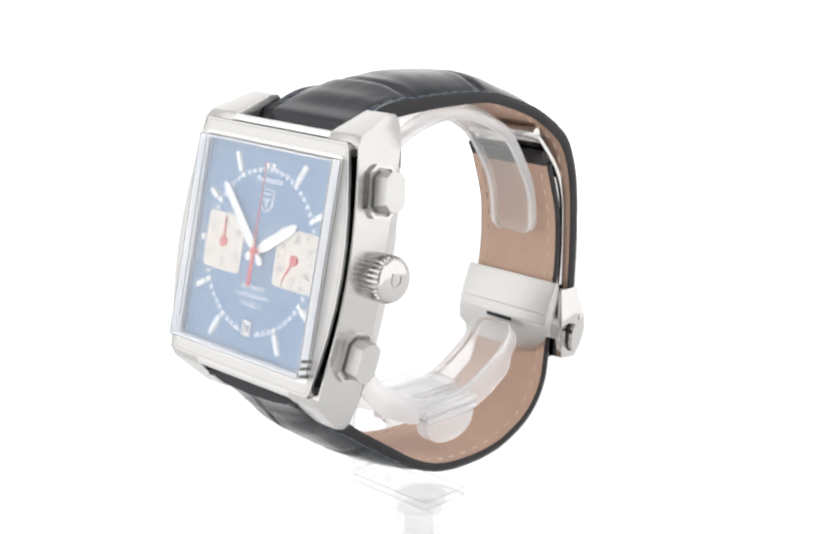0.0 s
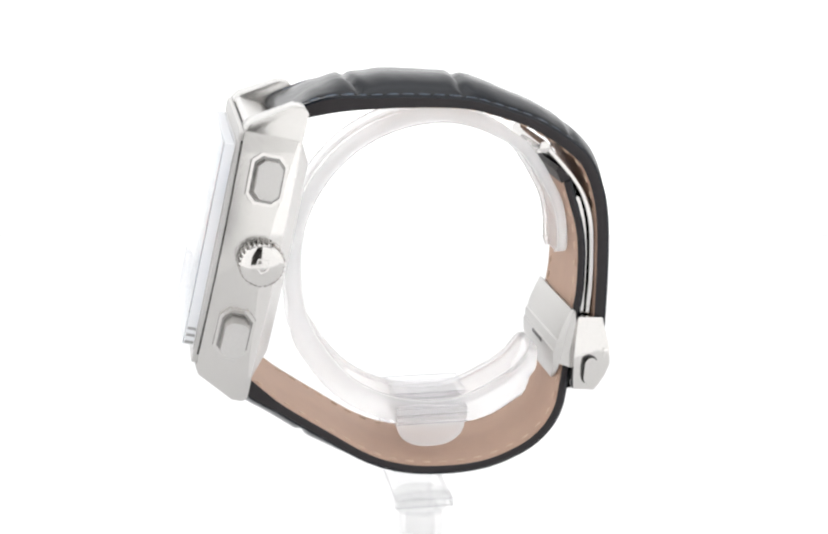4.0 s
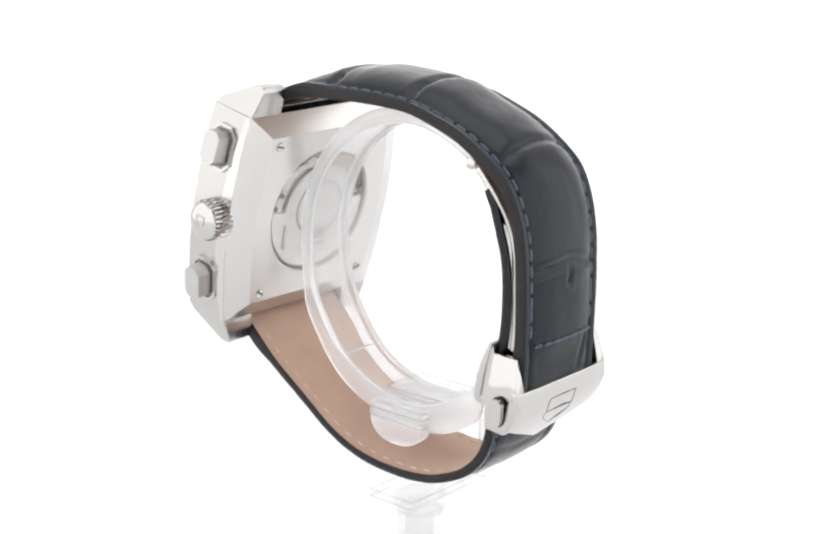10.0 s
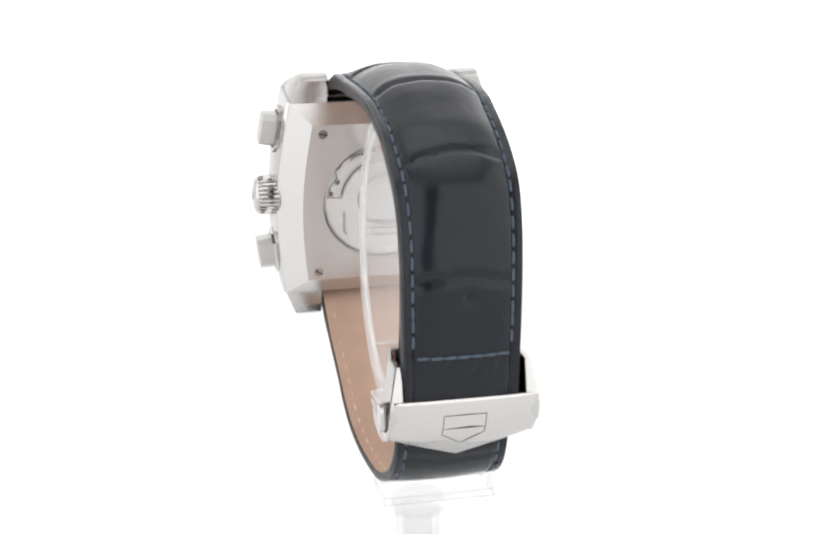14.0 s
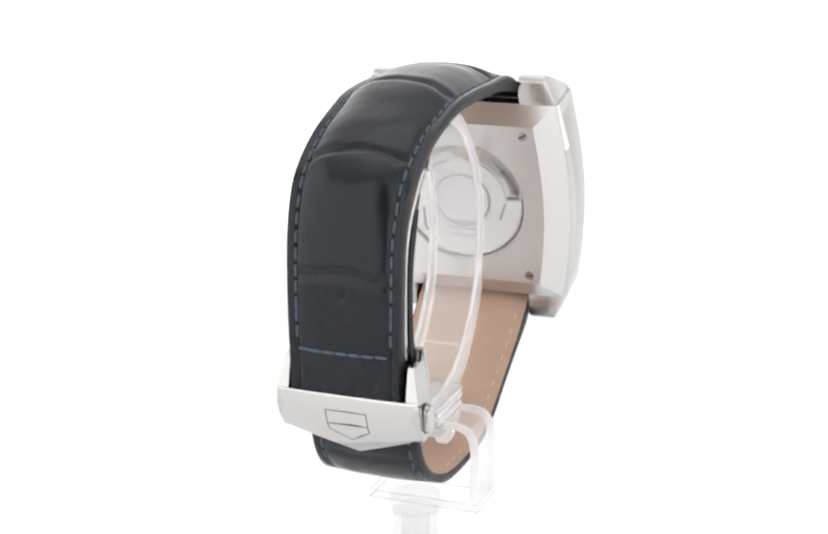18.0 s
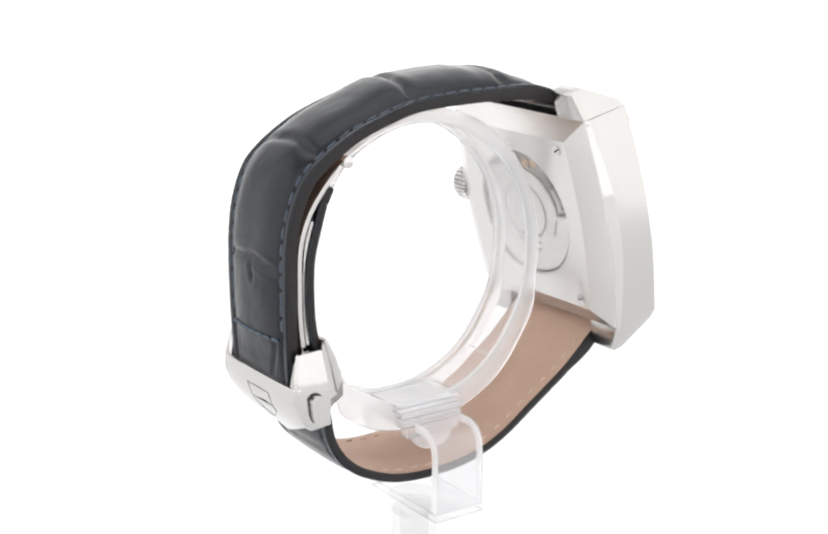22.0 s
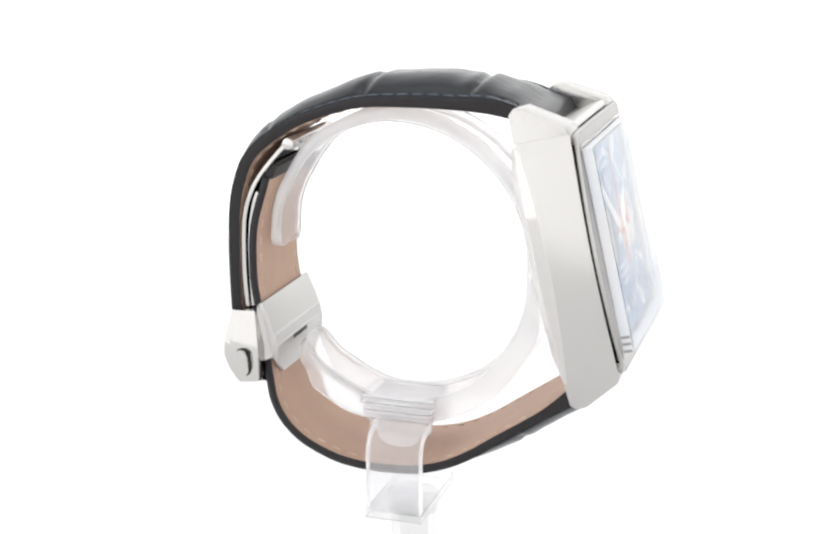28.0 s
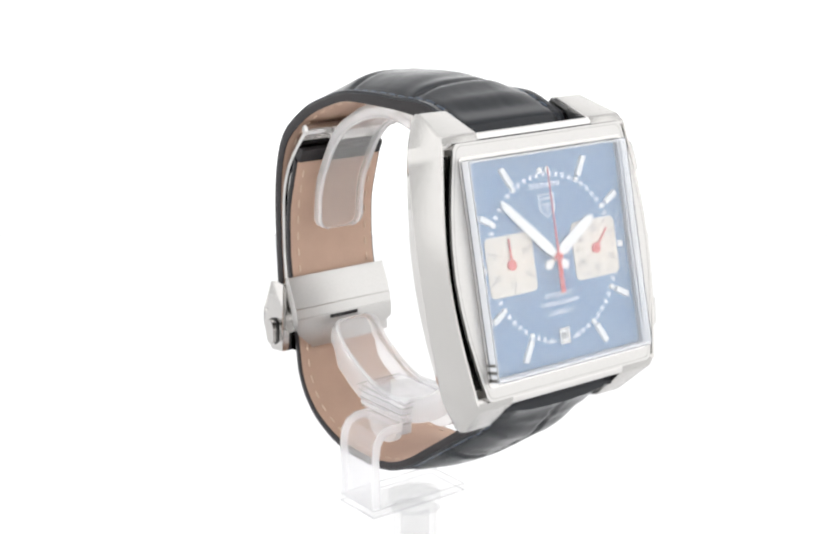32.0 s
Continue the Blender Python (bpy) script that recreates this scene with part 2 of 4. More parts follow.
def curve_points(pts, step=0.5):
    """A smooth line through (y, z) points, resampled evenly: place, outward side given by the left of the way, arc length."""
    P = [Vector(p) for p in pts]
    P = [2 * P[0] - P[1]] + P + [2 * P[-1] - P[-2]]
    fine = []
    for i in range(1, len(P) - 2):
        a, b, c, d = P[i - 1:i + 3]
        for k in range(12):
            t = k / 12
            fine.append(0.5 * ((2 * b) + (c - a) * t + (2 * a - 5 * b + 4 * c - d) * t * t + (3 * b - a - 3 * c + d) * t ** 3))
    fine.append(P[-2])
    for _ in range(10):
        fine = [fine[0]] + [(fine[i - 1] + 2 * fine[i] + fine[i + 1]) / 4 for i in range(1, len(fine) - 1)] + [fine[-1]]
    acc = [0.0]
    for a, b in zip(fine, fine[1:]):
        acc.append(acc[-1] + (b - a).length)
    n = max(2, int(acc[-1] / step))
    out, j = [], 0
    for k in range(n + 1):
        s = acc[-1] * k / n
        while j < len(acc) - 2 and acc[j + 1] < s:
            j += 1
        f = (s - acc[j]) / max(1e-9, acc[j + 1] - acc[j])
        out.append((fine[j].lerp(fine[j + 1], f), s))
    res = []
    for k, (p, s) in enumerate(out):
        t = (out[min(k + 1, n)][0] - out[max(k - 1, 0)][0]).normalized()
        res.append((p, Vector((-t.y, t.x)), s))
    return res


# ---------------------------------------------------------------- the setting: a white light tent
FLOOR_Z = -70.0


def tent():
    # floor sheet that sweeps up into the back wall
    prof = [(-330, FLOOR_Z), (-150, FLOOR_Z), (0, FLOOR_Z), (60, FLOOR_Z), (100, FLOOR_Z)]
    for i in range(1, 11):
        a = radians(90 * i / 10)
        prof.append((100 + 38 * math.sin(a), FLOOR_Z + 38 * (1 - math.cos(a))))
    bm = bmesh.new()
    rows = []
    for y, z in prof:
        rows.append([bm.verts.new((x, y, z)) for x in (-360, -180, 0, 180, 360)])
    for p, q in zip(rows, rows[1:]):
        for i in range(4):
            bm.faces.new((p[i], p[i + 1], q[i + 1], q[i]))
    floor = part("floor", bm, PAPER, smooth=60)
    tagged(floor, "seamless matt white sheet sweeping up behind", "backdrop", kind="structure")
    sol = floor.modifiers.new("thick", "SOLIDIFY")
    sol.thickness, sol.offset = 0.002, 0
    zt, yb = 420, 146
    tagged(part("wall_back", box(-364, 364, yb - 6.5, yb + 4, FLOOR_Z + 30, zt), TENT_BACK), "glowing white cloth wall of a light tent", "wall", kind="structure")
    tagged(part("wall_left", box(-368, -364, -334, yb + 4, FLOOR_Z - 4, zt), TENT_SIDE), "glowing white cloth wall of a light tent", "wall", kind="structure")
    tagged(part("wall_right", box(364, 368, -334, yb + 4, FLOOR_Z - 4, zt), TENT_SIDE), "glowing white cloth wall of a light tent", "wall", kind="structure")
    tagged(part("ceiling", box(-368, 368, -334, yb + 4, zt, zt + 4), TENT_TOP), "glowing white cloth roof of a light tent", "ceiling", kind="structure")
    # front cloth with the opening for the lens
    o = [(-364, FLOOR_Z), (364, FLOOR_Z), (364, zt), (-364, zt)]
    i_ = [(-30, -50), (30, -50), (60, 395), (-60, 395)]
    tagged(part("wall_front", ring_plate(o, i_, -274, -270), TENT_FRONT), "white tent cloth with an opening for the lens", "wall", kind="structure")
    bm = bmesh.new()
    z0, z1 = -600, 800
    box(-900, 900, -1504, -1500, z0, z1, bm)
    box(-904, -900, -1500, -345, z0, z1, bm)
    box(900, 904, -1500, -345, z0, z1, bm)
    box(-900, 900, -1500, -345, z0 - 4, z0, bm)
    box(-900, 900, -1500, -345, z1, z1 + 4, bm)
    tagged(part("wall_studio", bm, ROOM), "dim dark studio room beyond the tent opening", "wall", kind="structure")


tent()

# ---------------------------------------------------------------- the watch
watch = tagged(new("wristwatch"), "square steel chronograph wristwatch with blue dial on a dark crocodile-grain strap", "watch")
CASE = Matrix.Translation((0, -36.7, 6.2)) @ Matrix.Rotation(radians(-13.3), 4, "X")
# in the case: x towards three o'clock, y into the case from the crystal's front, z towards twelve


def flank_x(z):
    return 18.1 + 2.3 * math.cos(math.pi * z / 41)


def bezel_x(z):
    return 16.3 + 3.3 * math.cos(math.pi * z / 41)


def flank_d(z):
    return 11.2 - 1.7 * math.cos(math.pi * z / 40)


def case_body():
    bm = bmesh.new()
    zs = [-19.2 + 38.4 * i / 24 for i in range(25)]
    rows = []
    for z in zs:
        xm, dr = flank_x(z), flank_d(z)
        half = [(16.0, 4.4), (xm - 0.5, 4.4), (xm - 0.5, 3.0), (xm - 0.38, 2.82), (xm, 2.8), (xm + 0.1, dr), (xm - 0.36, 11.6), (16.2, 11.7)]
        sec = half + [(-x, d) for x, d in half[::-1]]
        rows.append([bm.verts.new((x, d, z)) for x, d in sec])
    n = len(rows[0])
    for p, q in zip(rows, rows[1:]):
        for i in range(n):
            bm.faces.new((p[i], p[(i + 1) % n], q[(i + 1) % n], q[i]))
    bm.faces.new(rows[0])
    bm.faces.new(rows[-1][::-1])
    body = part("case", bm, BRUSHED, watch, "brushed steel case with bowed flanks", 28, CASE)
    # groove between flank and bezel on both sides, its shade put into a dark liner
    for sx in (-1, 1):
        bm = bmesh.new()
        prev = None
        for z in [-17.2 + 34.6 * i / 24 for i in range(25)]:
            xm, xb = flank_x(z), bezel_x(z) + 0.01
            cur = [bm.verts.new((sx * x, d, z)) for x, d in ((xb, 2.6), (xb + 0.03, 2.6), (xb + 0.03, 4.2), (xm - 0.52, 4.2), (xm - 0.52, 4.35), (xb, 4.35))]
            if prev:
                for i in range(6):
                    bm.faces.new((prev[i], prev[(i + 1) % 6], cur[(i + 1) % 6], cur[i]))
            prev = cur
        part("groove", bm, GROOVE, body, "dark polished groove", None, CASE)
    # polished bowed bevel behind each flank
    for sx in (-1, 1):
        bm = bmesh.new()
        prev = None
        for z in zs:
            xm, dr = flank_x(z), flank_d(z)
            cur = [bm.verts.new((sx * x, d, z)) for x, d in ((xm + 0.12, dr + 0.02), (xm - 0.32, 11.64), (xm - 0.5, 11.5), (xm - 0.1, dr - 0.2))]
            if prev:
                for i in range(4):
                    bm.faces.new((prev[i], prev[(i + 1) % 4], cur[(i + 1) % 4], cur[i]))
            prev = cur
        part("bevel", bm, MIRROR, body, "polished bevel", 40, CASE)
    # four lugs
    for sx in (-1, 1):
        for sz in (-1, 1):
            bm = bmesh.new()
            prof = [(2.7, 18.9), (3.4, 20.3), (9.6, 24.1), (11.3, 24.2), (12.1, 23.4), (11.9, 20.2), (11.6, 18.2), (3.0, 18.2)]
            xo = [18.3, 17.9, 16.2, 16.0, 16.2, 17.6, 18.4, 18.5]
            a = [bm.verts.new((sx * 11.25, d, sz * z)) for d, z in prof]
            b = [bm.verts.new((sx * x, d, sz * z)) for x, (d, z) in zip(xo, prof)]
            for i in range(8):
                bm.faces.new((a[i], a[(i + 1) % 8], b[(i + 1) % 8], b[i]))
            bm.faces.new(a)
            bm.faces.new(b[::-1])
            bmesh.ops.recalc_face_normals(bm, faces=bm.faces[:])
            bevel(bm, 0.3, 2, 18)
            part("lug", bm, BRUSHED, body, "faceted steel lug", 30, CASE)
    # ledges of the case between the lugs, with the spring bars
    for sz in (-1, 1):
        part("ledge", bevel(prism([(3.0, sz * 19.22), (3.0, sz * 19.5), (3.4, sz * 20.2), (5.2, sz * 20.0), (9.0, sz * 19.3), (9.0, sz * 19.22)], -11.4, 11.4, "x"), 0.2, 2, 15), BRUSHED_X, body, "", 30, CASE)
        part("seam", box(-16.6, 16.6, 2.72, 3.02, min(sz * 18.9, sz * 19.07), max(sz * 18.9, sz * 19.07)), DARK_GAP, body, "thin dark joint behind the bezel", None, CASE)
        part("seam", box(-16.4, 16.4, 3.2, 3.6, min(sz * 18.8, sz * 19.24), max(sz * 18.8, sz * 19.24)), DARK_GAP, body, "", None, CASE)
        part("spring_bar", lathe([(-11.3, 0.45), (11.3, 0.45)], 14, "x"), STEEL, body, "", 40, CASE @ Matrix.Translation((0, 9.6, sz * 21.5)))


def bezel():
    def outline(w, h, r, bow):
        pts = []
        for x, z in rrect(w, h, r, 5):
            pts.append((x, z))
        dense = []
        for i, p in enumerate(pts):
            q = pts[(i + 1) % len(pts)]
            k = 8 if math.dist(p, q) > 5 else 1
            for j in range(k):
                dense.append((p[0] + (q[0] - p[0]) * j / k, p[1] + (q[1] - p[1]) * j / k))
        return [(x * (bezel_x(z) / w if bow else 1), z) for x, z in dense]
    o, i_ = outline(16.3 + 3.3 * math.cos(math.pi * 19 / 41), 19.0, 0.9, 1), outline(15.45, 15.95, 0.8, 0.0)
    part("bezel", bevel(ring_plate(o, i_, 2.1, 4.5), 0.25, 3, 50), SATIN, watch, "polished square steel bezel", 30, CASE)
    line = [(x * 0.977, z * 0.98) for x, z in o]
    part("bezel_line", ring_plate(line, [(x * 0.9965, z * 0.9965) for x, z in line], 2.08, 2.3), SEAT, watch, "thin engraved line round the bezel", None, CASE)
    part("bezel_step", bevel(ring_plate(outline(16.35, 17.0, 0.8, 0.0), outline(15.95, 16.45, 0.7, 0.0), 1.95, 2.5), 0.08, 1, 50), MIRROR, watch, "fine raised steel step", 30, CASE)
    part("crystal_gasket", ring_plate(rrect(15.98, 16.48, 0.5, 3), rrect(15.5, 16.0, 0.4, 3), 2.1, 2.6), GASKET, watch, "pale ring that seats the crystal", None, CASE)
    # box crystal: a sheet curved towards its sides, on four polished walls
    bm = bmesh.new()
    nx, W, H = 24, 15.8, 16.3
    prev = None
    for i in range(nx + 1):
        u = math.sin(math.pi / 2 * (-1 + 2 * i / nx))
        y = 0.22 - 0.55 * (1 - u ** 4)
        cur = [bm.verts.new((u * W, d, z)) for d, z in ((y, -H), (y, H), (0.3, H), (0.3, -H))]
        if prev:
            for k in range(4):
                bm.faces.new((prev[k], prev[(k + 1) % 4], cur[(k + 1) % 4], cur[k]))
        else:
            bm.faces.new(cur)
        prev = cur
    bm.faces.new(prev[::-1])
    cr = part("crystal", bm, SAPPHIRE, watch, "clear raised square crystal", 30, CASE)
    cr.visible_shadow = False
    # Walls carry their bright reflection as white colour.
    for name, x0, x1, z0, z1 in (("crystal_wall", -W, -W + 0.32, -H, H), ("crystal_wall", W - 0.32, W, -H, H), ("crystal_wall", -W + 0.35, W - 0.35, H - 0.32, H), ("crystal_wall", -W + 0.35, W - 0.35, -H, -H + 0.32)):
        part(name, bevel(box(x0, x1, 0.36, 1.95, z0, z1), 0.08, 1, 50), RIM, cr, "crystal wall whitened for its inner reflection", 30, CASE).visible_shadow = False
    # Tinted strips and bars put the crystal's refraction lines in as colour.
    for d in (0.24, 1.96):
        part("crystal_corner", bevel(ring_plate(rrect(W + 0.05, H + 0.05, 0.3, 3), rrect(W - 0.1, H - 0.1, 0.25, 3), d, d + 0.12), 0.03, 1, 50), CRYSTAL_LINE, cr, "grey strip standing in for the crystal's refracting corner", 30, CASE).visible_shadow = False
    for sx in (-1, 1):
        part("crystal_line", box(sx * (W - 0.45) - 0.07, sx * (W - 0.45) + 0.07, 1.2, 1.34, -13.2, H - 0.4), CRYSTAL_LINE, cr, "grey strip standing in for a refracted line", None, CASE).visible_shadow = False
        for z in (-13.6, -14.7, -15.85):
            part("refraction_bar", bevel(box(sx * (W + 0.05) - 0.04, sx * (W + 0.05) + 0.04, 0.5, 1.85, z - 0.22, z + 0.22), 0.03, 1), SEAT, cr, "dark bar standing in for refraction in the crystal's corner", 30, CASE).visible_shadow = False


DIAL_D = 2.75


def dial():
    plate = part("dial", bevel(prism(rrect(15.4, 15.9, 0.6), DIAL_D, DIAL_D + 0.5), 0.1, 1), DIAL, watch, "bright blue dial", None, CASE)
    top = DIAL_D - 0.03
    # minute track
    bm = bmesh.new()
    for k in range(180):
        a = radians(2.0 * k)
        r0, r1, w = (12.25, 13.05, 0.19) if k % 3 == 0 else (12.65, 12.95, 0.03)
        c, s_ = math.sin(a), math.cos(a)
        q = [(r0 * c - w * s_, r0 * s_ + w * c), (r0 * c + w * s_, r0 * s_ - w * c), (r1 * c + w * s_, r1 * s_ - w * c), (r1 * c - w * s_, r1 * s_ + w * c)]
        if k not in range(87, 94):
            prism(q, top - 0.03, DIAL_D, "y", bm)
    tagged(part("minute_track", bm, PRINT, plate, "fine white ticks in a ring", None, CASE), kind="stuff")
    # applied hour bars and their white dots
    bars = {1: (13.4, 16.6), 2: (13.6, 16.2), 4: (13.6, 16.2), 5: (13.4, 16.7), 7: (13.4, 16.9), 8: (13.4, 15.6), 10: (13.4, 15.5), 11: (13.4, 16.6)}
    for h, (r0, r1) in bars.items():
        m = CASE @ Matrix.Rotation(radians(30 * h), 4, "Y")
        part("hour_marker", bevel(box(-0.42, 0.42, top - 0.5, DIAL_D, r0, r1), 0.12), WHITE, plate, "", 40, m)
    for h in range(1, 12):
        m = CASE @ Matrix.Rotation(radians(30 * h), 4, "Y")
        if h not in (3, 6, 9):
            part("lume_dot", bevel(prism(circle(0.42, 12, 0, 12.75), top - 0.25, DIAL_D), 0.08, 1), WHITE, plate, "", 40, m)
    for x in (-0.75, 0.75):
        part("lume_dot", bevel(box(x - 0.38, x + 0.38, top - 0.3, DIAL_D, 12.8, 13.7), 0.1), WHITE, plate, "", 40, CASE)
    for sx in (-1, 1):
        part("lume_dot", bevel(prism(circle(0.5, 12, sx * 13.9, 0), top - 0.25, DIAL_D), 0.08, 1), WHITE, plate, "", 40, CASE)
    # two square counters
    for sx, nums in ((-1, ("30", "05", "10", "15", "20", "25")), (1, ("60", "10", "20", "30", "40", "50"))):
        cx = sx * 8.6
        sub = part("subdial", bevel(prism(rrect(4.55, 4.5, 0.9, 4, cx, 0.1), top - 0.12, DIAL_D), 0.08, 1), CREAM, watch, "cream white square counter", None, CASE)
        bm = bmesh.new()
        for k in range(12 if sx > 0 else 6):
            a = radians(k * (30 if sx > 0 else 60))
            c, s_ = math.sin(a), math.cos(a)
            R = min(4.2 / max(abs(c), 1e-6), 4.15 / max(abs(s_), 1e-6))
            for_r = (R - 0.8, R)
            q = [(cx + r * c + w * s_, 0.1 + r * s_ - w * c) for r, w in ((for_r[0], -0.07), (for_r[0], 0.07), (for_r[1], 0.07), (for_r[1], -0.07))]
            prism(q, top - 0.16, top - 0.1, "y", bm)
        part("tick_marks", bm, INK, sub, "", None, CASE)
        for k, a in zip(nums, range(0, 360, 60)):
            c, s_ = math.sin(radians(a)), math.cos(radians(a))
            r = min(3.0 / max(abs(c), 1e-6), 2.9 / max(abs(s_), 1e-6))
            lettering(k, 1.3, INK_GREY, sub, cx + r * c, 0.1 + r * s_, top - 0.15, "numeral", CASE)
    # plain shapes for the maker's marks
    bm = bmesh.new()
    for k in range(6):
        x = -2.7 + k * 1.08
        for q in (x - 0.32, x + 0.16):
            box(q, q + 0.13, top - 0.05, DIAL_D, 10.6, 11.4, bm)
        box(x - 0.14, x + 0.15, top - 0.05, DIAL_D, 10.9 if k % 2 else 11.25, 11.1 if k % 2 else 11.45, bm)
    part("name_bars", bm, PRINT, plate, "row of plain white bars", None, CASE)
    o = [(-1.5, 9.7), (1.5, 9.7), (1.5, 7.0), (0, 6.1), (-1.5, 7.0)]
    i_ = [(-1.34, 9.55), (1.34, 9.55), (1.34, 7.08), (0, 6.28), (-1.34, 7.08)]
    bm = ring_plate(o, i_, top - 0.06, DIAL_D)
    box(-0.95, 0.95, top - 0.06, DIAL_D, 8.85, 9.05, bm)
    box(-0.95, 0.95, top - 0.06, DIAL_D, 8.0, 8.18, bm)
    box(-0.12, 0.12, top - 0.06, DIAL_D, 6.9, 7.9, bm)
    part("emblem", bm, PRINT, plate, "plain white shield outline", None, CASE)
    lettering("AUTOMATIC", 1.0, PRINT, plate, 0, -5.75, top, "lettering", CASE)
    lettering("CHRONOGRAPH", 1.0, PRINT, plate, 0, -7.0, top, "lettering", CASE)
    lettering("CALIBRE 12", 1.0, PRINT, plate, 0, -8.45, top, "lettering", CASE)
    # date window
    part("date_frame", bevel(ring_plate(rrect(1.05, 1.25, 0.15, 2, 0, -12.1), rrect(0.75, 0.95, 0.1, 2, 0, -12.1), top - 0.25, DIAL_D), 0.06, 1), STEEL, plate, "steel date frame", 30, CASE)
    part("date_disc", box(-0.78, 0.78, top - 0.02, DIAL_D, -13.08, -11.12), WHITE, plate, "white date disc", None, CASE)
    bm = box(-0.35, -0.08, top - 0.06, top - 0.02, -12.6, -11.6)
    box(0.1, 0.4, top - 0.06, top - 0.02, -12.6, -11.6, bm)
    part("date_bars", bm, INK, plate, "", None, CASE)
    bm = bmesh.new()
    for x in (-3.3, 2.0):
        for k in range(3):
            box(x + k * 0.48, x + k * 0.48 + 0.32, top - 0.04, DIAL_D, -12.75, -12.4, bm)
    part("small_bars", bm, PRINT, plate, "", None, CASE)


def hand(name, mat, outline, d, m, thick=0.18, label="", parent=None):
    return part(name, bevel(prism(outline, d, d + thick), 0.05, 1, 40), mat, parent or watch, label, 35, m)


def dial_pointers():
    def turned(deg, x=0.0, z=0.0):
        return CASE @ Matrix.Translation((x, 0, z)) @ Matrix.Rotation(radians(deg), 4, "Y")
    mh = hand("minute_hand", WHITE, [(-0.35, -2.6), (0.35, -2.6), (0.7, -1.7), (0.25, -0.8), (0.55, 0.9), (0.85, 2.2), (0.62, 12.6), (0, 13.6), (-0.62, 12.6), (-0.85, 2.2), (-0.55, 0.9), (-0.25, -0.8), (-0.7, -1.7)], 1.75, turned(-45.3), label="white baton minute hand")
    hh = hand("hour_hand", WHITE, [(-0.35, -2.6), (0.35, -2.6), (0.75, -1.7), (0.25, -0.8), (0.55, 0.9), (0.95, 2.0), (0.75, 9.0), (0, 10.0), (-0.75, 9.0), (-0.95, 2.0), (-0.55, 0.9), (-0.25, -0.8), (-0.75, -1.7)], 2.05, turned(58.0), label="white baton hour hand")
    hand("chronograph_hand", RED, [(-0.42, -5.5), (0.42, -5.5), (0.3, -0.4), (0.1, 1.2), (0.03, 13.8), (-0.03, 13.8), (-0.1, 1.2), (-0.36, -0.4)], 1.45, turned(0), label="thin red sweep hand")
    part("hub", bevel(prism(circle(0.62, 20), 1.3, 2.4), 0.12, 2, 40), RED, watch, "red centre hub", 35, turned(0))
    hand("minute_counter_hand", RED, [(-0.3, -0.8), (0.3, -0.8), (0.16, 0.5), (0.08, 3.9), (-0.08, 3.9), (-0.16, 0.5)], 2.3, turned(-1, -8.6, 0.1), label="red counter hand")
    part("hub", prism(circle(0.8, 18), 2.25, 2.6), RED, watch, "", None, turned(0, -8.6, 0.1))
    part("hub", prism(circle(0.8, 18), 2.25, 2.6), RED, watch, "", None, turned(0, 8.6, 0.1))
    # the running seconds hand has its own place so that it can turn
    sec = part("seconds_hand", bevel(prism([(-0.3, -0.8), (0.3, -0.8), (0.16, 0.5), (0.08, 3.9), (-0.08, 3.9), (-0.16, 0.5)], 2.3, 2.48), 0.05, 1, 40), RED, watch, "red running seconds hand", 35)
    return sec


SECONDS_AT = CASE @ Matrix.Translation((8.6, 0, 0.1))


def crown_and_pushers():
    m = CASE @ Matrix.Translation((-0.8, 9.0, 0.3))
    crown = part("crown", lathe([(18.6, 2.2), (20.2, 2.2), (20.25, 3.35), (20.5, 3.6), (23.6, 3.6), (23.9, 3.4), (24.25, 3.25), (24.5, 3.0), (24.68, 2.65), (24.8, 2.2), (24.88, 1.6), (24.93, 0.9), (24.95, 0.3)], 84, "x",
                 wobble=lambda i, j, r: r * (0.89 if i % 3 == 0 and 2 <= j <= 5 else 1.0)), STEEL, watch, "fluted domed steel crown", 42, m)
    part("crown_mark", bevel(ring_plate([(-1.0, 1.1), (1.0, 1.1), (1.0, -0.4), (0, -1.2), (-1.0, -0.4)], [(-0.75, 0.85), (0.75, 0.85), (0.75, -0.3), (0, -0.9), (-0.75, -0.3)], 24.6, 25.02, "x"), 0.08, 1), STEEL, crown, "plain raised mark", 30, m)
    def oct_(w, h, c):
        return [(w - c, -h), (w, -h + c), (w, h - c), (w - c, h), (-w + c, h), (-w, h - c), (-w, -h + c), (-w + c, -h)]
    for z, lean in ((12.6, -8.2), (-11.9, 7.8)):
        m = CASE @ Matrix.Translation((flank_x(z), 7.4, z)) @ Matrix.Rotation(radians(lean), 4, "Y")
        ps = part("pusher", bevel(prism(oct_(2.05, 3.15, 1.0), -0.8, 3.3, "x", taper=lambda u, v: (u * 0.9, v * 0.92)), 0.55, 4, 20), SATIN, watch, "angular steel push button", 35, m)
        part("pusher_collar", bevel(ring_plate(oct_(2.85, 4.0, 1.35), oct_(2.4, 3.5, 1.15), -0.8, 0.62, "x"), 0.16, 2, 30), STEEL, ps, "", 35, m)
        # The recess shade is put into this plate's grey.
        part("pusher_seat", prism(oct_(2.5, 3.6, 1.15), -0.8, 0.3, "x"), SEAT, ps, "plate round the button, greyed for recess shade", None, m)


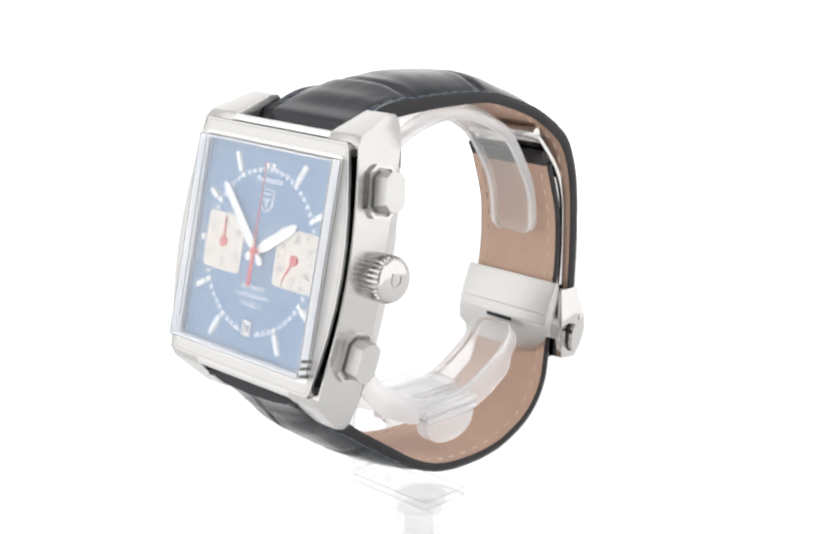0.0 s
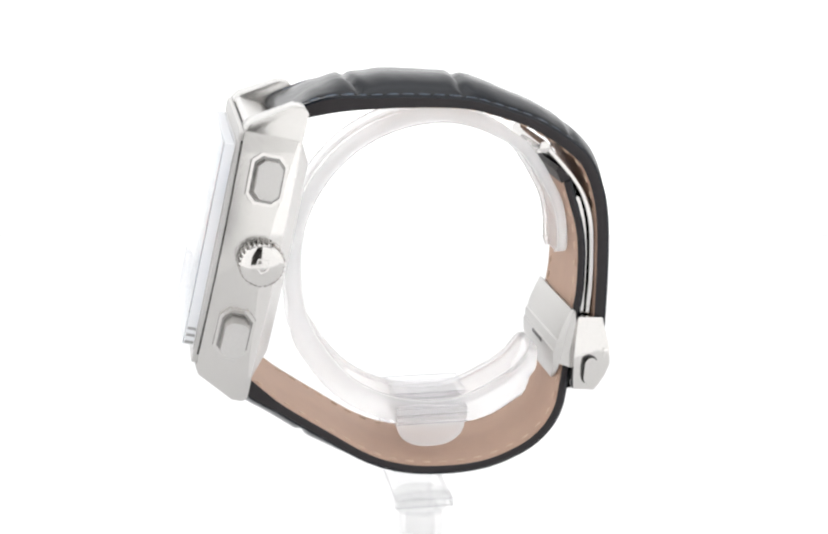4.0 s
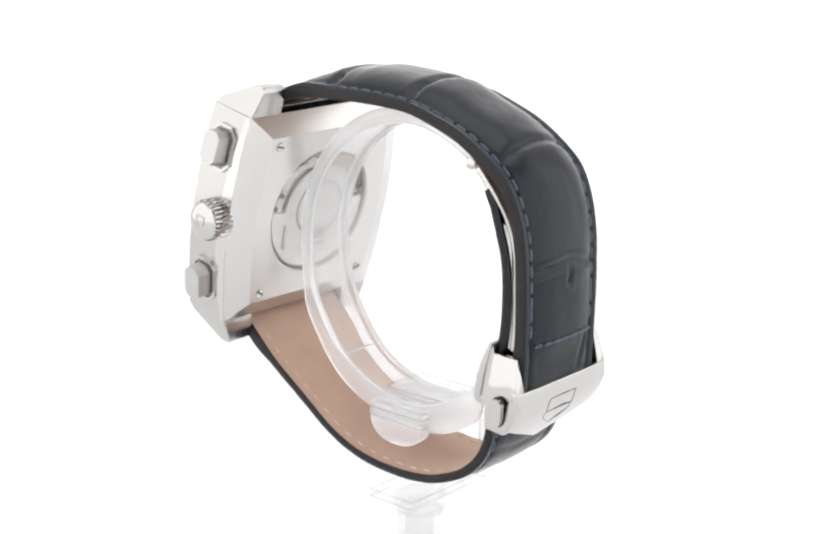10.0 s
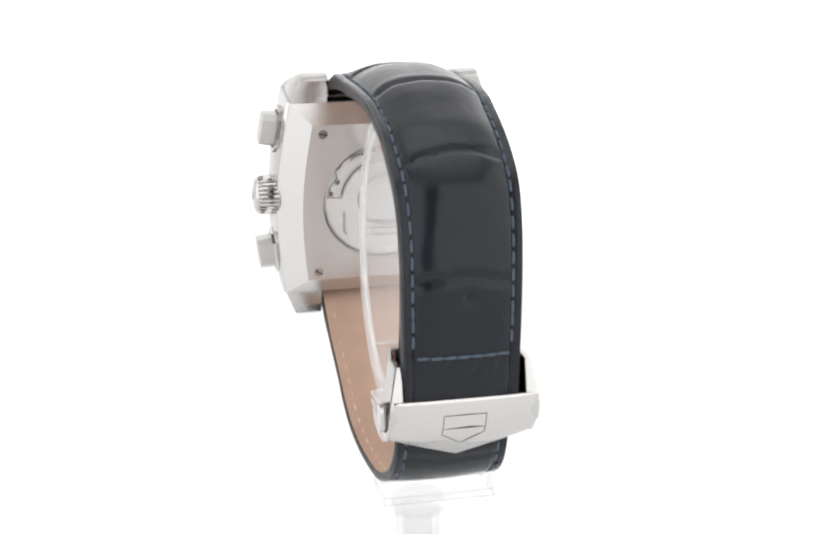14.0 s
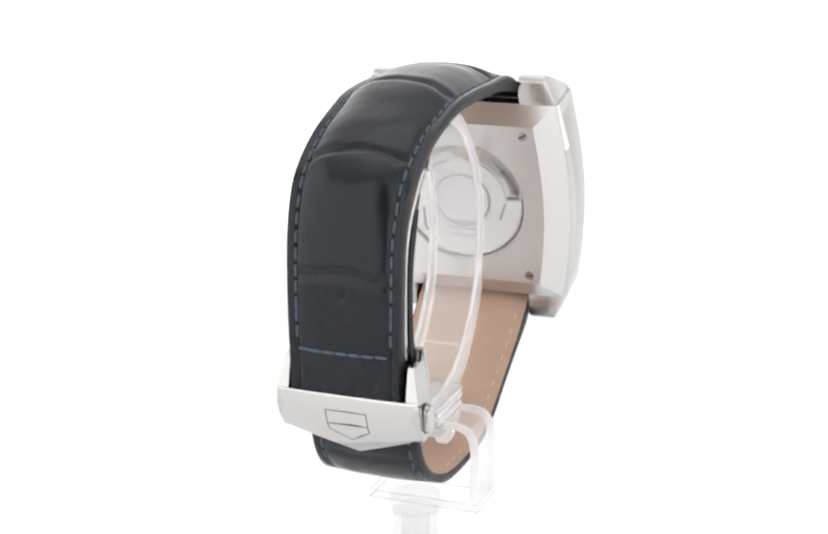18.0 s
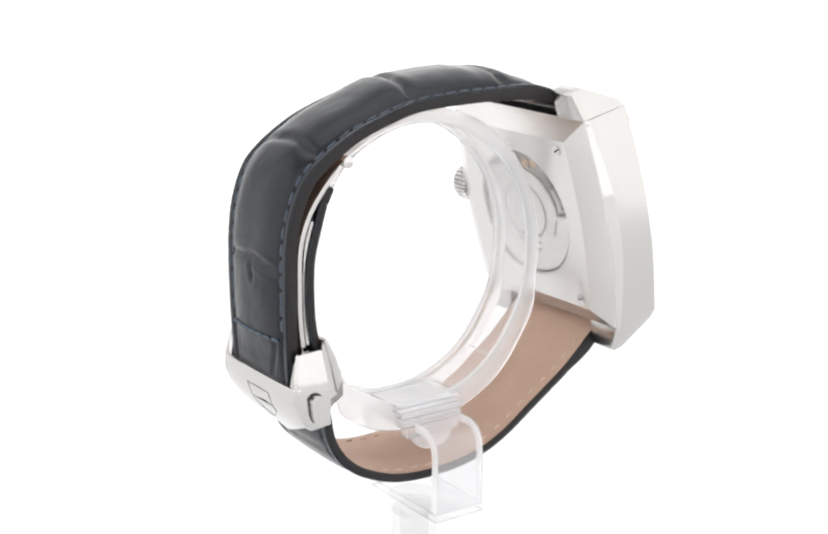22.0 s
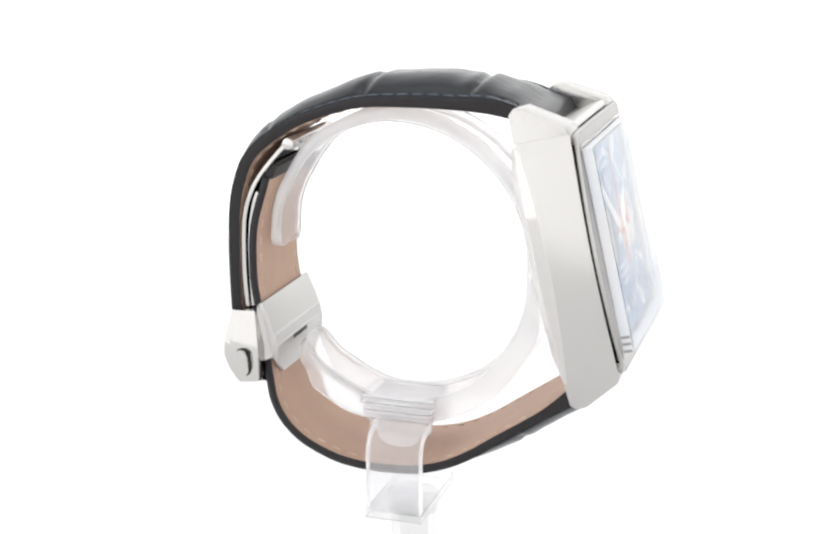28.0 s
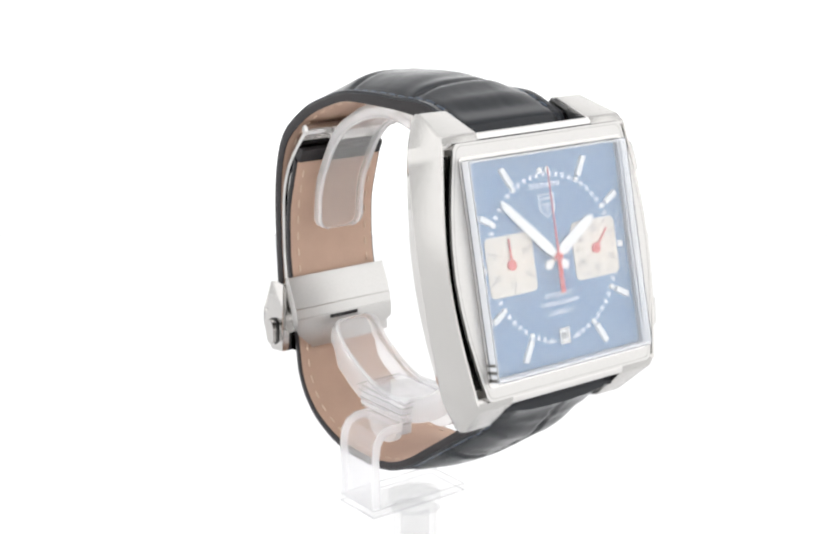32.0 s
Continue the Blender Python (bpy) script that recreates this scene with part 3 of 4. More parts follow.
def case_back():
    # raised plate with polished chamfers, its sides bowed like the flanks
    def plate_x(z):
        return 14.1 + 1.5 * math.cos(math.pi * z / 33)
    # polished chamfers: bowed at the sides, straight at top and bottom
    bm = bmesh.new()
    n = 20
    for sx in (-1, 1):
        prev = None
        for k in range(n + 1):
            z = -19.1 + 38.2 * k / n
            x = sx * (flank_x(z) - 0.36)
            cur = [bm.verts.new((x, 11.6, z))]
            for q in range(7):
                f = q / 6
                cur.append(bm.verts.new((x + (sx * plate_x(z * 15.6 / 19.1) - x) * f, 11.75 + 2.0 * f, z * (1 - f * 3.5 / 19.1))))
            if prev:
                for i in range(7):
                    bm.faces.new((prev[i], prev[i + 1], cur[i + 1], cur[i]))
            prev = cur
    xe = flank_x(19.1) - 0.36
    for sz in (-1, 1):
        prev = [bm.verts.new((sx * xe, 11.6, sz * 19.1)) for sx in (-1, 1)]
        for q in range(7):
            f = q / 6
            cur = [bm.verts.new((sx * (xe + (plate_x(15.6) - xe) * f), 11.75 + 2.0 * f, sz * (19.1 - 3.5 * f))) for sx in (-1, 1)]
            bm.faces.new((prev[0], prev[1], cur[1], cur[0]))
            prev = cur
    bmesh.ops.remove_doubles(bm, verts=bm.verts[:], dist=0.01)
    part("back_chamfer", bm, BRUSHED_X, watch, "polished sloping edge of the case back", 12, CASE)
    BACK = CASE @ Matrix.Translation((0, 0.35, 0))
    bm = bmesh.new()
    side = [-15.6 + 31.2 * k / 16 for k in range(16)]
    rim = [(plate_x(z), z) for z in side] + [(-plate_x(15.6) * z / 15.6, 15.6) for z in side] + [(-plate_x(z), -z) for z in side] + [(plate_x(15.6) * z / 15.6, -15.6) for z in side]
    n = len(rim)
    ra = [bm.verts.new((x, 13.0, z)) for x, z in rim]
    r1 = [bm.verts.new((x, 13.41, z)) for x, z in rim]
    hole = [(11.9 * x / math.hypot(x, z), 0.1 + 11.9 * z / math.hypot(x, z)) for x, z in rim]
    h0 = [bm.verts.new((x, 13.41, z)) for x, z in hole]
    h1 = [bm.verts.new((x * 0.97, 12.7, z * 0.97)) for x, z in hole]
    for i in range(n):
        j = (i + 1) % n
        for p, q in ((ra, r1), (r1, h0), (h0, h1)):
            bm.faces.new((p[i], p[j], q[j], q[i]))
    back = part("case_back", bm, BRUSHED_X, watch, "steel case back with chamfered edges and round window", 20, BACK)
    for x in (-12.3, 12.3):
        for z in (-13.9, 13.9):
            m = BACK @ Matrix.Translation((x, 0, z)) @ Matrix.Rotation(radians(20 * x + 7 * z), 4, "Y")
            sc = part("screw", bevel(prism(circle(0.85, 18), 13.3, 13.62), 0.12, 1, 40), STEEL, back, "", 35, m)
            part("screw_slot", box(-0.8, 0.8, 13.55, 13.64, -0.13, 0.13), DARK_GAP, sc, "", None, m)
    # movement behind the back window
    mv = part("movement", prism(circle(11.8, 48, 0, 0.1), 11.9, 12.25), MOVEMENT, watch, "rhodium plated movement", None, BACK)
    rotor = circle(11.2, 28, 0, 0.1, 176, 364) + circle(8.2, 24, 0, 0.1, 4, 176)
    ro = part("rotor", bevel(prism(rotor, 12.45, 12.8), 0.1, 1, 40), MOVEMENT, mv, "striped steel rotor with a round middle", None, BACK)
    part("rotor_hub", bevel(ring_plate(circle(5.4, 32, 0, 0.4), circle(5.0, 32, 0, 0.4), 12.8, 12.86), 0.02, 1), SEAT, ro, "fine engraved circle", None, BACK)
    bm = bmesh.new()
    for k in range(3):
        w = 3.2 - 0.3 * k
        box(-w, w, 12.8, 12.84, -4.3 - 1.4 * k, -3.95 - 1.4 * k, bm)
    part("rotor_bars", bm, BRUSHED, ro, "plain engraved bars", None, BACK)
    part("rotor_mark", bevel(box(-2.1, 2.1, 12.8, 12.9, -1.5, -1.1), 0.04, 1), WHITE, ro, "bright engraved mark", None, BACK)

    def strokes(way, half, d0, d1):
        bm = bmesh.new()
        for (xa, za), (xb, zb) in zip(way, way[1:]):
            ln = math.hypot(xb - xa, zb - za)
            ux, uz = (xb - xa) / ln * half, (zb - za) / ln * half
            prism([(xa - uz, za + ux), (xa + uz, za - ux), (xb + uz, zb - ux), (xb - uz, zb + ux)], d0, d1, "y", bm)
        return bm
    for way in ([(-8.2, 0.0), (-7.0, -3.2)], [(7.8, -1.9), (7.7, -6.0), (7.2, -6.6)]):
        part("rotor_slot", strokes(way, 0.22, 12.79, 12.84), SEAT, ro, "dark slot", None, BACK)
    # flat plates whose dark colour stands in for shade between rotor and rim
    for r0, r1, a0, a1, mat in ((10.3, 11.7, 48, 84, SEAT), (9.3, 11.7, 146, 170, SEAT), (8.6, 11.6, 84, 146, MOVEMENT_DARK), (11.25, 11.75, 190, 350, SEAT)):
        part("recess_shade", prism(circle(r1, 20, 0, 0.1, a0, a1) + circle(r0, 20, 0, 0.1, a0, a1)[::-1], 12.25, 12.29), mat, mv, "flat plate darkened for recess shade", None, BACK)
    # bridge with its dark outline and screws
    bridge = circle(11.2, 14, 0, 0.1, 4, 50) + [(6.6, 7.4), (7.6, 5.2), (8.7, 3.0), (8.9, 0.9)]
    br = part("bridge", bevel(prism(bridge, 12.25, 12.45), 0.05, 1), MOVEMENT, mv, "bright steel bridge", None, BACK)
    for way in ([(3.9, 9.4), (6.9, 9.0), (8.3, 8.0), (9.6, 6.0), (9.3, 4.8), (10.5, 3.0), (10.9, 0.6), (8.7, 0.5)], circle(8.45, 12, 0, 0.1, 8, 72), [(-6.4, 7.9), (-8.6, 5.6), (-9.9, 3.3), (-10.6, 1.3), (-8.6, 1.1)]):
        part("bridge_outline", strokes(way, 0.14, 12.47, 12.53), DARK_GAP, br, "dark edge of a bridge", None, BACK)
    for x, z in ((9.1, 7.0), (10.4, 1.6), (9.2, 3.9), (-8.0, 6.2), (-10.2, 2.4)):
        part("movement_screw", bevel(prism(circle(0.5, 14, x, z), 12.45, 12.6), 0.06, 1), DARK_GAP, mv, "", None, BACK)
    for x, z, r in ((-3.6, 9.7, 0.9), (-1.4, 9.4, 1.0), (1.6, 10.6, 0.8)):
        part("gear", bevel(prism(circle(r, 24, x, z), 12.3, 12.5), 0.06, 1), GOLD, mv, "brass gear", None, BACK)
    g = part("back_window", prism(circle(11.55, 48, 0, 0.1), 12.98, 13.3), BACK_GLASS, watch, "round clear back window", None, BACK)
    g.visible_shadow = False


# ---------------------------------------------------------------- straps
UPPER = curve_points([(-25.0, 22.1), (-23.6, 23.1), (-21.3, 24.1), (-14.7, 25.3), (-6.2, 25.7), (2.3, 25.5), (7.3, 25.0), (11.4, 23.8), (15.6, 22.3), (19.0, 20.6), (23.3, 17.6), (25.9, 14.9), (27.6, 10.8), (28.4, 6.9), (28.7, 2.6), (28.8, -3.6), (28.7, -9.9), (28.5, -16.6)])
LOWER = curve_points([(-35.0, -13.9), (-32.8, -15.3), (-30.3, -17.2), (-25.1, -22.26), (-20.62, -25.55), (-16.11, -28.65), (-11.59, -31.77), (-7.1, -34.11), (-2.41, -35.44), (2.17, -35.95), (6.74, -35.95), (11.34, -35.23), (15.83, -33.5), (18.55, -31.83), (20.85, -29.42), (22.32, -26.49), (22.94, -23.07), (23.65, -18.03), (24.5, -12.0), (25.4, -7.0), (25.65, -3.0), (25.6, 1.5), (25.1, 5.0), (24.1, 8.4), (22.9, 12.3)])


def table(s, rows):
    """Reads a value off a table of (length, value)."""
    for (a, u), (b, v) in zip(rows, rows[1:]):
        if s <= b:
            f = max(0.0, (s - a) / (b - a))
            f = f * f * (3 - 2 * f)
            return u + (v - u) * f
    return rows[-1][1]


def lean(name, s):
    """The upper strap lies a little askew towards the clasp."""
    return table(s, [(0, 0.0), (25, 0.0), (55, 0.4), (99, 0.4)]) if name == "upper_strap" else 0.0


def strap(name, path, side, width, thick, puff, creases, seams, label):
    """A padded leather strap along a path: dark outer leather with scale creases, tan lining, side stitching."""
    nv = 44
    L = path[-1][2]

    def height(s, x, w):
        te = table(s, thick)
        inner = w - 1.75
        lift = table(s, puff) * max(0.0, 1 - abs(x / inner) ** 2.8)
        cut = 0.0
        for c, depth, bow, slant, half in creases:
            if half and x * half < 0:
                continue
            u = x / w
            ds = s - (c + bow * u * u + slant * u + 0.5 * noise.noise((x * 0.25, c, 3.0)))
            wd = 0.6 + 0.2 * noise.noise((x * 0.5, c, 9.0))
            cut += depth * math.exp(-(ds / wd) ** 2) - 0.14 * depth * math.exp(-((abs(ds) - 1.6) / 1.0) ** 2)
        for x0, s0, x1, s1, depth in seams:
            dx, dl = x1 - x0, s1 - s0
            f = min(1.0, max(0.0, ((x - x0) * dx + (s - s0) * dl) / (dx * dx + dl * dl)))
            r = math.hypot(x - x0 - f * dx + 0.3 * noise.noise((s * 0.6, x0, 2.0)), s - s0 - f * dl)
            cut += depth * math.exp(-(r / 0.36) ** 2) - 0.2 * depth * math.exp(-((r - 0.95) / 0.55) ** 2)
        if abs(x) > inner:
            cut *= 0.25
        stitch = 0.32 * math.exp(-((abs(x) - (w - 1.55)) / 0.3) ** 2)
        rough = 0.07 * noise.noise((x * 0.22, s * 0.18, 1.0)) + 0.035 * noise.noise((x * 0.75, s * 0.5, 5.0))
        return te + lift - cut * min(1.0, 0.35 + lift) - stitch + (rough if lift > 0.1 else 0)

    bm = bmesh.new()
    rows = []
    for p, nrm, s in path:
        w = table(s, width)
        row = []
        for j in range(nv + 1):
            u = -1 + 2 * j / nv
            u = math.copysign(1 - (1 - abs(u)) ** 1.35, u)
            x = u * w
            h = height(s, x, w)
            if abs(u) == 1:
                h -= 0.28
            q = p + nrm * (side * h)
            row.append(bm.verts.new((x + lean(name, s), q.x, q.y)))
        for sx in (1, -1):
            q = p + nrm * (side * 0.32)
            row.append(bm.verts.new((sx * w + lean(name, s), q.x, q.y)))
        rows.append(row)
    n = len(rows[0])
    for a, b in zip(rows, rows[1:]):
        for i in range(n):
            bm.faces.new((a[i], a[(i + 1) % n], b[(i + 1) % n], b[i]))
    bm.faces.new(rows[0])
    bm.faces.new(rows[-1][::-1])
    body = part(name, bm, LEATHER, watch, label, 50)
    # the dyed cut edges
    for sx in (-1, 1):
        bm = bmesh.new()
        prev = None
        for p, nrm, s in path:
            w, te = table(s, width), table(s, thick)
            cur = []
            for dx, h in ((-0.3, 0.05), (0.03, 0.09), (0.13, te * 0.3), (0.14, te * 0.6), (0.04, te - 0.4), (-0.25, te - 0.32)):
                q = p + nrm * (side * h)
                cur.append(bm.verts.new((sx * (w + dx) + lean(name, s), q.x, q.y)))
            if prev:
                for i in range(5):
                    bm.faces.new((prev[i], prev[i + 1], cur[i + 1], cur[i]))
            prev = cur
        part("strap_edge", bm, EDGE, body, "black dyed edge", 60)
    bm = bmesh.new()
    prev = None
    for p, nrm, s in path:
        if name == "upper_strap" and s < 8.0:
            continue
        w = table(s, width) - 0.05
        cur = []
        for x, h in ((0.18 - w, 0.2), (0.1 - w, 0.05), (-w * 0.5, 0.0), (0, -0.02), (w * 0.5, 0.0), (w - 0.1, 0.05), (w - 0.18, 0.2)):
            q = p + nrm * (side * h)
            cur.append(bm.verts.new((x + lean(name, s), q.x, q.y)))
        if prev:
            for i in range(7):
                bm.faces.new((prev[i], prev[(i + 1) % 7], cur[(i + 1) % 7], cur[i]))
        else:
            bm.faces.new(cur)
        prev = cur
    bm.faces.new(prev[::-1])
    part("lining", bm, LINING, body, "tan leather lining", 40)
    return body, height


def at_strap(path, s):
    k = min(range(len(path)), key=lambda i: abs(path[i][2] - s))
    return path[k]


def stitches(body, height, path, side, width, s0, s1, gap, off, mat, name, inside=False, cross=()):
    """Single stitches on the strap, one object each on a shared mesh."""
    bm = lathe([(-0.7, 0.06), (-0.55, 0.15), (0.0, 0.2), (0.55, 0.15), (0.7, 0.06)] if inside else [(-1.0, 0.1), (-0.8, 0.23), (0.0, 0.29), (0.8, 0.23), (1.0, 0.1)], 8, "x")
    first = part(name, bm, mat, body, "", 60)
    made = 0
    spots = []
    k = 0
    while s0 + k * gap < s1:
        for sx in (-1, 1):
            spots.append((s0 + k * gap, sx, None))
        k += 1
    for s in cross:
        for x in [-6.3 + 2.1 * i for i in range(7)]:
            spots.append((s, 0, x))
    for s, sx, x in spots:
        p, nrm, _ = at_strap(path, s)
        w = table(s, width)
        xx = x if sx == 0 else sx * (w - off)
        h = -0.03 if inside else height(s, xx, w) + 0.12
        q = p + nrm * (side * h)
        tan = Vector((nrm.y, -nrm.x))
        X = Vector((0, tan.x, tan.y)) if sx else Vector((1, 0, 0))
        Z = Vector((0, nrm.x, nrm.y))
        Y = Z.cross(X)
        m = Matrix(((X.x, Y.x, Z.x, xx + lean(body.name, s)), (X.y, Y.y, Z.y, q.x), (X.z, Y.z, Z.z, q.y), (0, 0, 0, 1)))
        if made:
            twin(first, m, body)
        else:
            put(first, m)
        made += 1


def straps():
    W = [(0, 10.95), (12, 10.8), (40, 9.85), (60, 9.4), (84, 9.15)]
    T = [(0, 0.4), (4, 2.7), (12, 2.15), (30, 1.85), (50, 2.15), (84, 2.1)]
    T = [(0, 0.2), (3.4, 2.0)] + [(s + 6, v) for s, v in T[1:]]
    W = [(s + (6 if s else 0), v) for s, v in W]
    PU = [(0, 0.0), (5, 0.1), (9, 0.9), (14, 2.1), (20, 2.75), (32, 2.6), (42, 1.9), (54, 1.7), (64, 1.2), (78, 0.8), (83, 0.25), (90, 0.1)]
    CR = [(13.9, 0.6, 1.4, 0.4, 0), (31.1, 0.58, 1.2, -0.3, 0), (49.6, 0.45, 1.4, 0.3, 0), (66.6, 0.5, 1.4, -0.3, 0)]
    SE = [(-0.3, 67.6, -0.5, 70.4, 0.35), (-6.2, 79.8, -4.6, 85.0, 0.5)]
    b, h = strap("upper_strap", UPPER, 1, W, T, PU, CR, SE, "padded blue-black crocodile-grain leather strap")
    stitches(b, h, UPPER, 1, W, 5.5, 78.4, 2.45, 1.55, THREAD, "stitch", cross=(79.1,))
    stitches(b, h, UPPER, 1, W, 9.0, 66.0, 3.0, 1.7, THREAD_TAN, "inner_stitch", inside=True)
    W = [(0, 10.95), (20, 10.5), (45, 9.6), (65, 9.2), (100, 9.0)]
    T = [(0, 2.9), (2, 2.7), (9, 1.75), (30, 1.6), (60, 1.6), (75, 1.5), (105, 1.4)]
    T = [(s + (6 if s else 0), v) for s, v in T]
    W = [(s + (6 if s else 0), v) for s, v in W]
    PU = [(0, 0.6), (6, 1.9), (12, 2.6), (22, 2.5), (36, 1.2), (51, 0.4), (66, 0.25), (116, 0.15)]
    CR = [(21.0, 0.55, -1.0, -0.5, 0), (36.0, 0.4, -1.0, 0.4, 0), (52.0, 0.3, -1.0, 0.2, 0), (66.0, 0.3, 0.8, 0.2, 0)]
    SE = [(0.5, 1.0, -0.5, 20.5, 0.45), (-0.5, 22.0, 1.0, 35.0, 0.3)]
    b, h = strap("lower_strap", LOWER, -1, W, T, PU, CR, SE, "blue-black crocodile-grain leather strap end with tan lining")
    stitches(b, h, LOWER, -1, W, 8.5, 72.0, 2.45, 1.55, THREAD, "stitch")
    stitches(b, h, LOWER, -1, W, 9.0, 106.0, 3.0, 1.7, THREAD_TAN, "inner_stitch", inside=True)


def clasp():
    # outer cover with slot for the strap and pointed lower edge
    prof = [(29.9, -10.6), (31.1, -14.5), (31.5, -16.0), (31.4, -18.5), (30.6, -21.0), (29.2, -23.2), (27.6, -25.1), (26.4, -26.4), (25.4, -27.6)]

    def y_at(z):
        for (ya, za), (yb, zb) in zip(prof, prof[1:]):
            if z >= zb:
                return ya + (yb - ya) * (z - za) / (zb - za)
        return prof[-1][0]
    bm = bmesh.new()
    cols = [-11.65, -11.0, -9.5, -6, -3, 0, 3, 6, 9.5, 11.0, 11.65]
    rows = []
    for j in range(9):
        f = j / 8
        fr, bk = [], []
        for x in cols:
            z_low = -22.5 - 4.8 * max(0.0, 1 - abs(x) / 11.65)
            z = -15.9 + (z_low + 15.9) * f
            y = y_at(z) - 0.5 * (abs(x) / 11.65) ** 6
            fr.append(bm.verts.new((x, y, z)))
            bk.append(bm.verts.new((x, y - 1.1, z + 0.25 * f)))
        rows.append((fr, bk))
    for (a, ab), (b, bb) in zip(rows, rows[1:]):
        for i in range(len(cols) - 1):
            bm.faces.new((a[i], a[i + 1], b[i + 1], b[i]))
            bm.faces.new((ab[i], bb[i], bb[i + 1], ab[i + 1]))
        bm.faces.new((a[0], b[0], bb[0], ab[0]))
        bm.faces.new((a[-1], ab[-1], bb[-1], b[-1]))
    for (fr, bk) in (rows[0], rows[-1]):
        for i in range(len(cols) - 1):
            bm.faces.new((fr[i], bk[i], bk[i + 1], fr[i + 1]))
    bmesh.ops.recalc_face_normals(bm, faces=bm.faces[:])
    cover = part("clasp_cover", bevel(bm, 0.2, 2, 50), MIRROR, watch, "polished steel clasp cover with pointed edge", 30)
    # side cheeks rising beside the strap
    for sx in (-1, 1):
        q = [(25.6, -10.4), (29.9, -10.6), (31.0, -15.9), (31.1, -18.6), (30.2, -20.8), (28.4, -23.2), (24.7, -22.8), (24.7, -17.2)]
        bm = prism(q, sx * 9.75, sx * 11.9, "x")
        for v in bm.verts:
            if abs(v.co.x) > 11 and v.co.z > -13:
                v.co.x -= sx * 1.1
        bmesh.ops.recalc_face_normals(bm, faces=bm.faces[:])
        ck = part("clasp_cheek", bevel(bm, 0.3, 2, 15), STEEL, cover, "polished side of the clasp", 25)
        oval = [(y, z) for y, z in circle(1.15, 10, 27.6, -18.3, 0, 180)] + [(y, z) for y, z in circle(1.15, 10, 27.4, -20.6, 180, 360)]
        part("release_button", bevel(prism(oval, sx * 11.6, sx * 12.8, "x"), 0.3, 2, 30), STEEL, cover, "oval push release", 30)
        oval2 = [(y, z) for y, z in circle(1.3, 10, 27.55, -18.25, 0, 180)] + [(y, z) for y, z in circle(1.3, 10, 27.35, -20.65, 180, 360)]
        part("button_gap", prism(oval2, sx * 11.7, sx * 11.96, "x"), DARK_GAP, cover, "", None)
    # shield outline engraved on the cover
    bm = bmesh.new()

    def line(p, q, w):
        n = max(1, int(math.dist(p, q) / 0.4))
        ux, uz = (q[0] - p[0]) / math.dist(p, q), (q[1] - p[1]) / math.dist(p, q)
        prev = None
        for k in range(n + 1):
            x, z = p[0] + (q[0] - p[0]) * k / n, p[1] + (q[1] - p[1]) * k / n
            y = y_at(z)
            cur = [bm.verts.new(c) for c in ((x - uz * w, y - 0.2, z + ux * w), (x + uz * w, y - 0.2, z - ux * w), (x + uz * w, y + 0.035, z - ux * w), (x - uz * w, y + 0.035, z + ux * w))]
            if prev:
                for i in range(4):
                    bm.faces.new((prev[i], prev[(i + 1) % 4], cur[(i + 1) % 4], cur[i]))
            else:
                bm.faces.new(cur)
            prev = cur
        bm.faces.new(prev[::-1])
    shield = [(-3.4, -18.6), (3.4, -18.6), (3.4, -22.2), (0, -24.3), (-3.4, -22.2)]
    for p, q in zip(shield, shield[1:] + shield[:1]):
        line(p, q, 0.07)
    line((-3.3, -21.04), (3.3, -21.04), 0.06)
    part("emblem_outline", bm, GROOVE, cover, "plain engraved shield outline")
    # inner plate against the wrist
    bm = bmesh.new()
    q = [(25.0, -9.2), (24.4, -9.0), (22.7, -12.6), (22.2, -14.4), (21.9, -14.5), (21.75, -16.2), (21.5, -16.35), (21.6, -19.0), (22.1, -22.2), (22.9, -22.0), (22.8, -18.0), (23.9, -13.0)]
    prism(q, -10.5, 10.5, "x", bm)
    for v in bm.verts:
        if v.co.z < -20:
            v.co.x *= 0.66
    bmesh.ops.recalc_face_normals(bm, faces=bm.faces[:])
    plate = part("clasp_plate", bevel(bm, 0.22, 2, 20), SATIN, watch, "polished steel inner clasp plate", 25)
    part("clasp_slot", bevel(box(-3.4, 2.6, 21.4, 21.72, -17.1, -16.45), 0.12), DARK_GAP, plate, "dark slot", 30)
    for sx in (-1, 1):
        part("clasp_side", bevel(prism([(22.9, -12.8), (25.2, -9.4), (25.5, -12.0), (25.0, -19.6), (22.6, -18.6), (22.1, -16.6)], sx * 9.6, sx * 10.35, "x"), 0.2, 2, 20), STEEL, plate, "", 25)
    # folding blades
    def blade(name, pts, w, label):
        path = curve_points(pts, 1.0)
        bm = bmesh.new()
        prev = None
        for p, nrm, s in path:
            a, b = p + nrm * 0.38, p - nrm * 0.38
            cur = [bm.verts.new((x, q.x, q.y)) for x, q in ((-w, a), (w, a), (w, b), (-w, b))]
            if prev:
                for i in range(4):
                    bm.faces.new((prev[i], prev[(i + 1) % 4], cur[(i + 1) % 4], cur[i]))
            else:
                bm.faces.new(cur)
            prev = cur
        bm.faces.new(prev[::-1])
        bmesh.ops.recalc_face_normals(bm, faces=bm.faces[:])
        return part(name, bevel(bm, 0.12, 1, 50), STEEL, watch, label, 35)
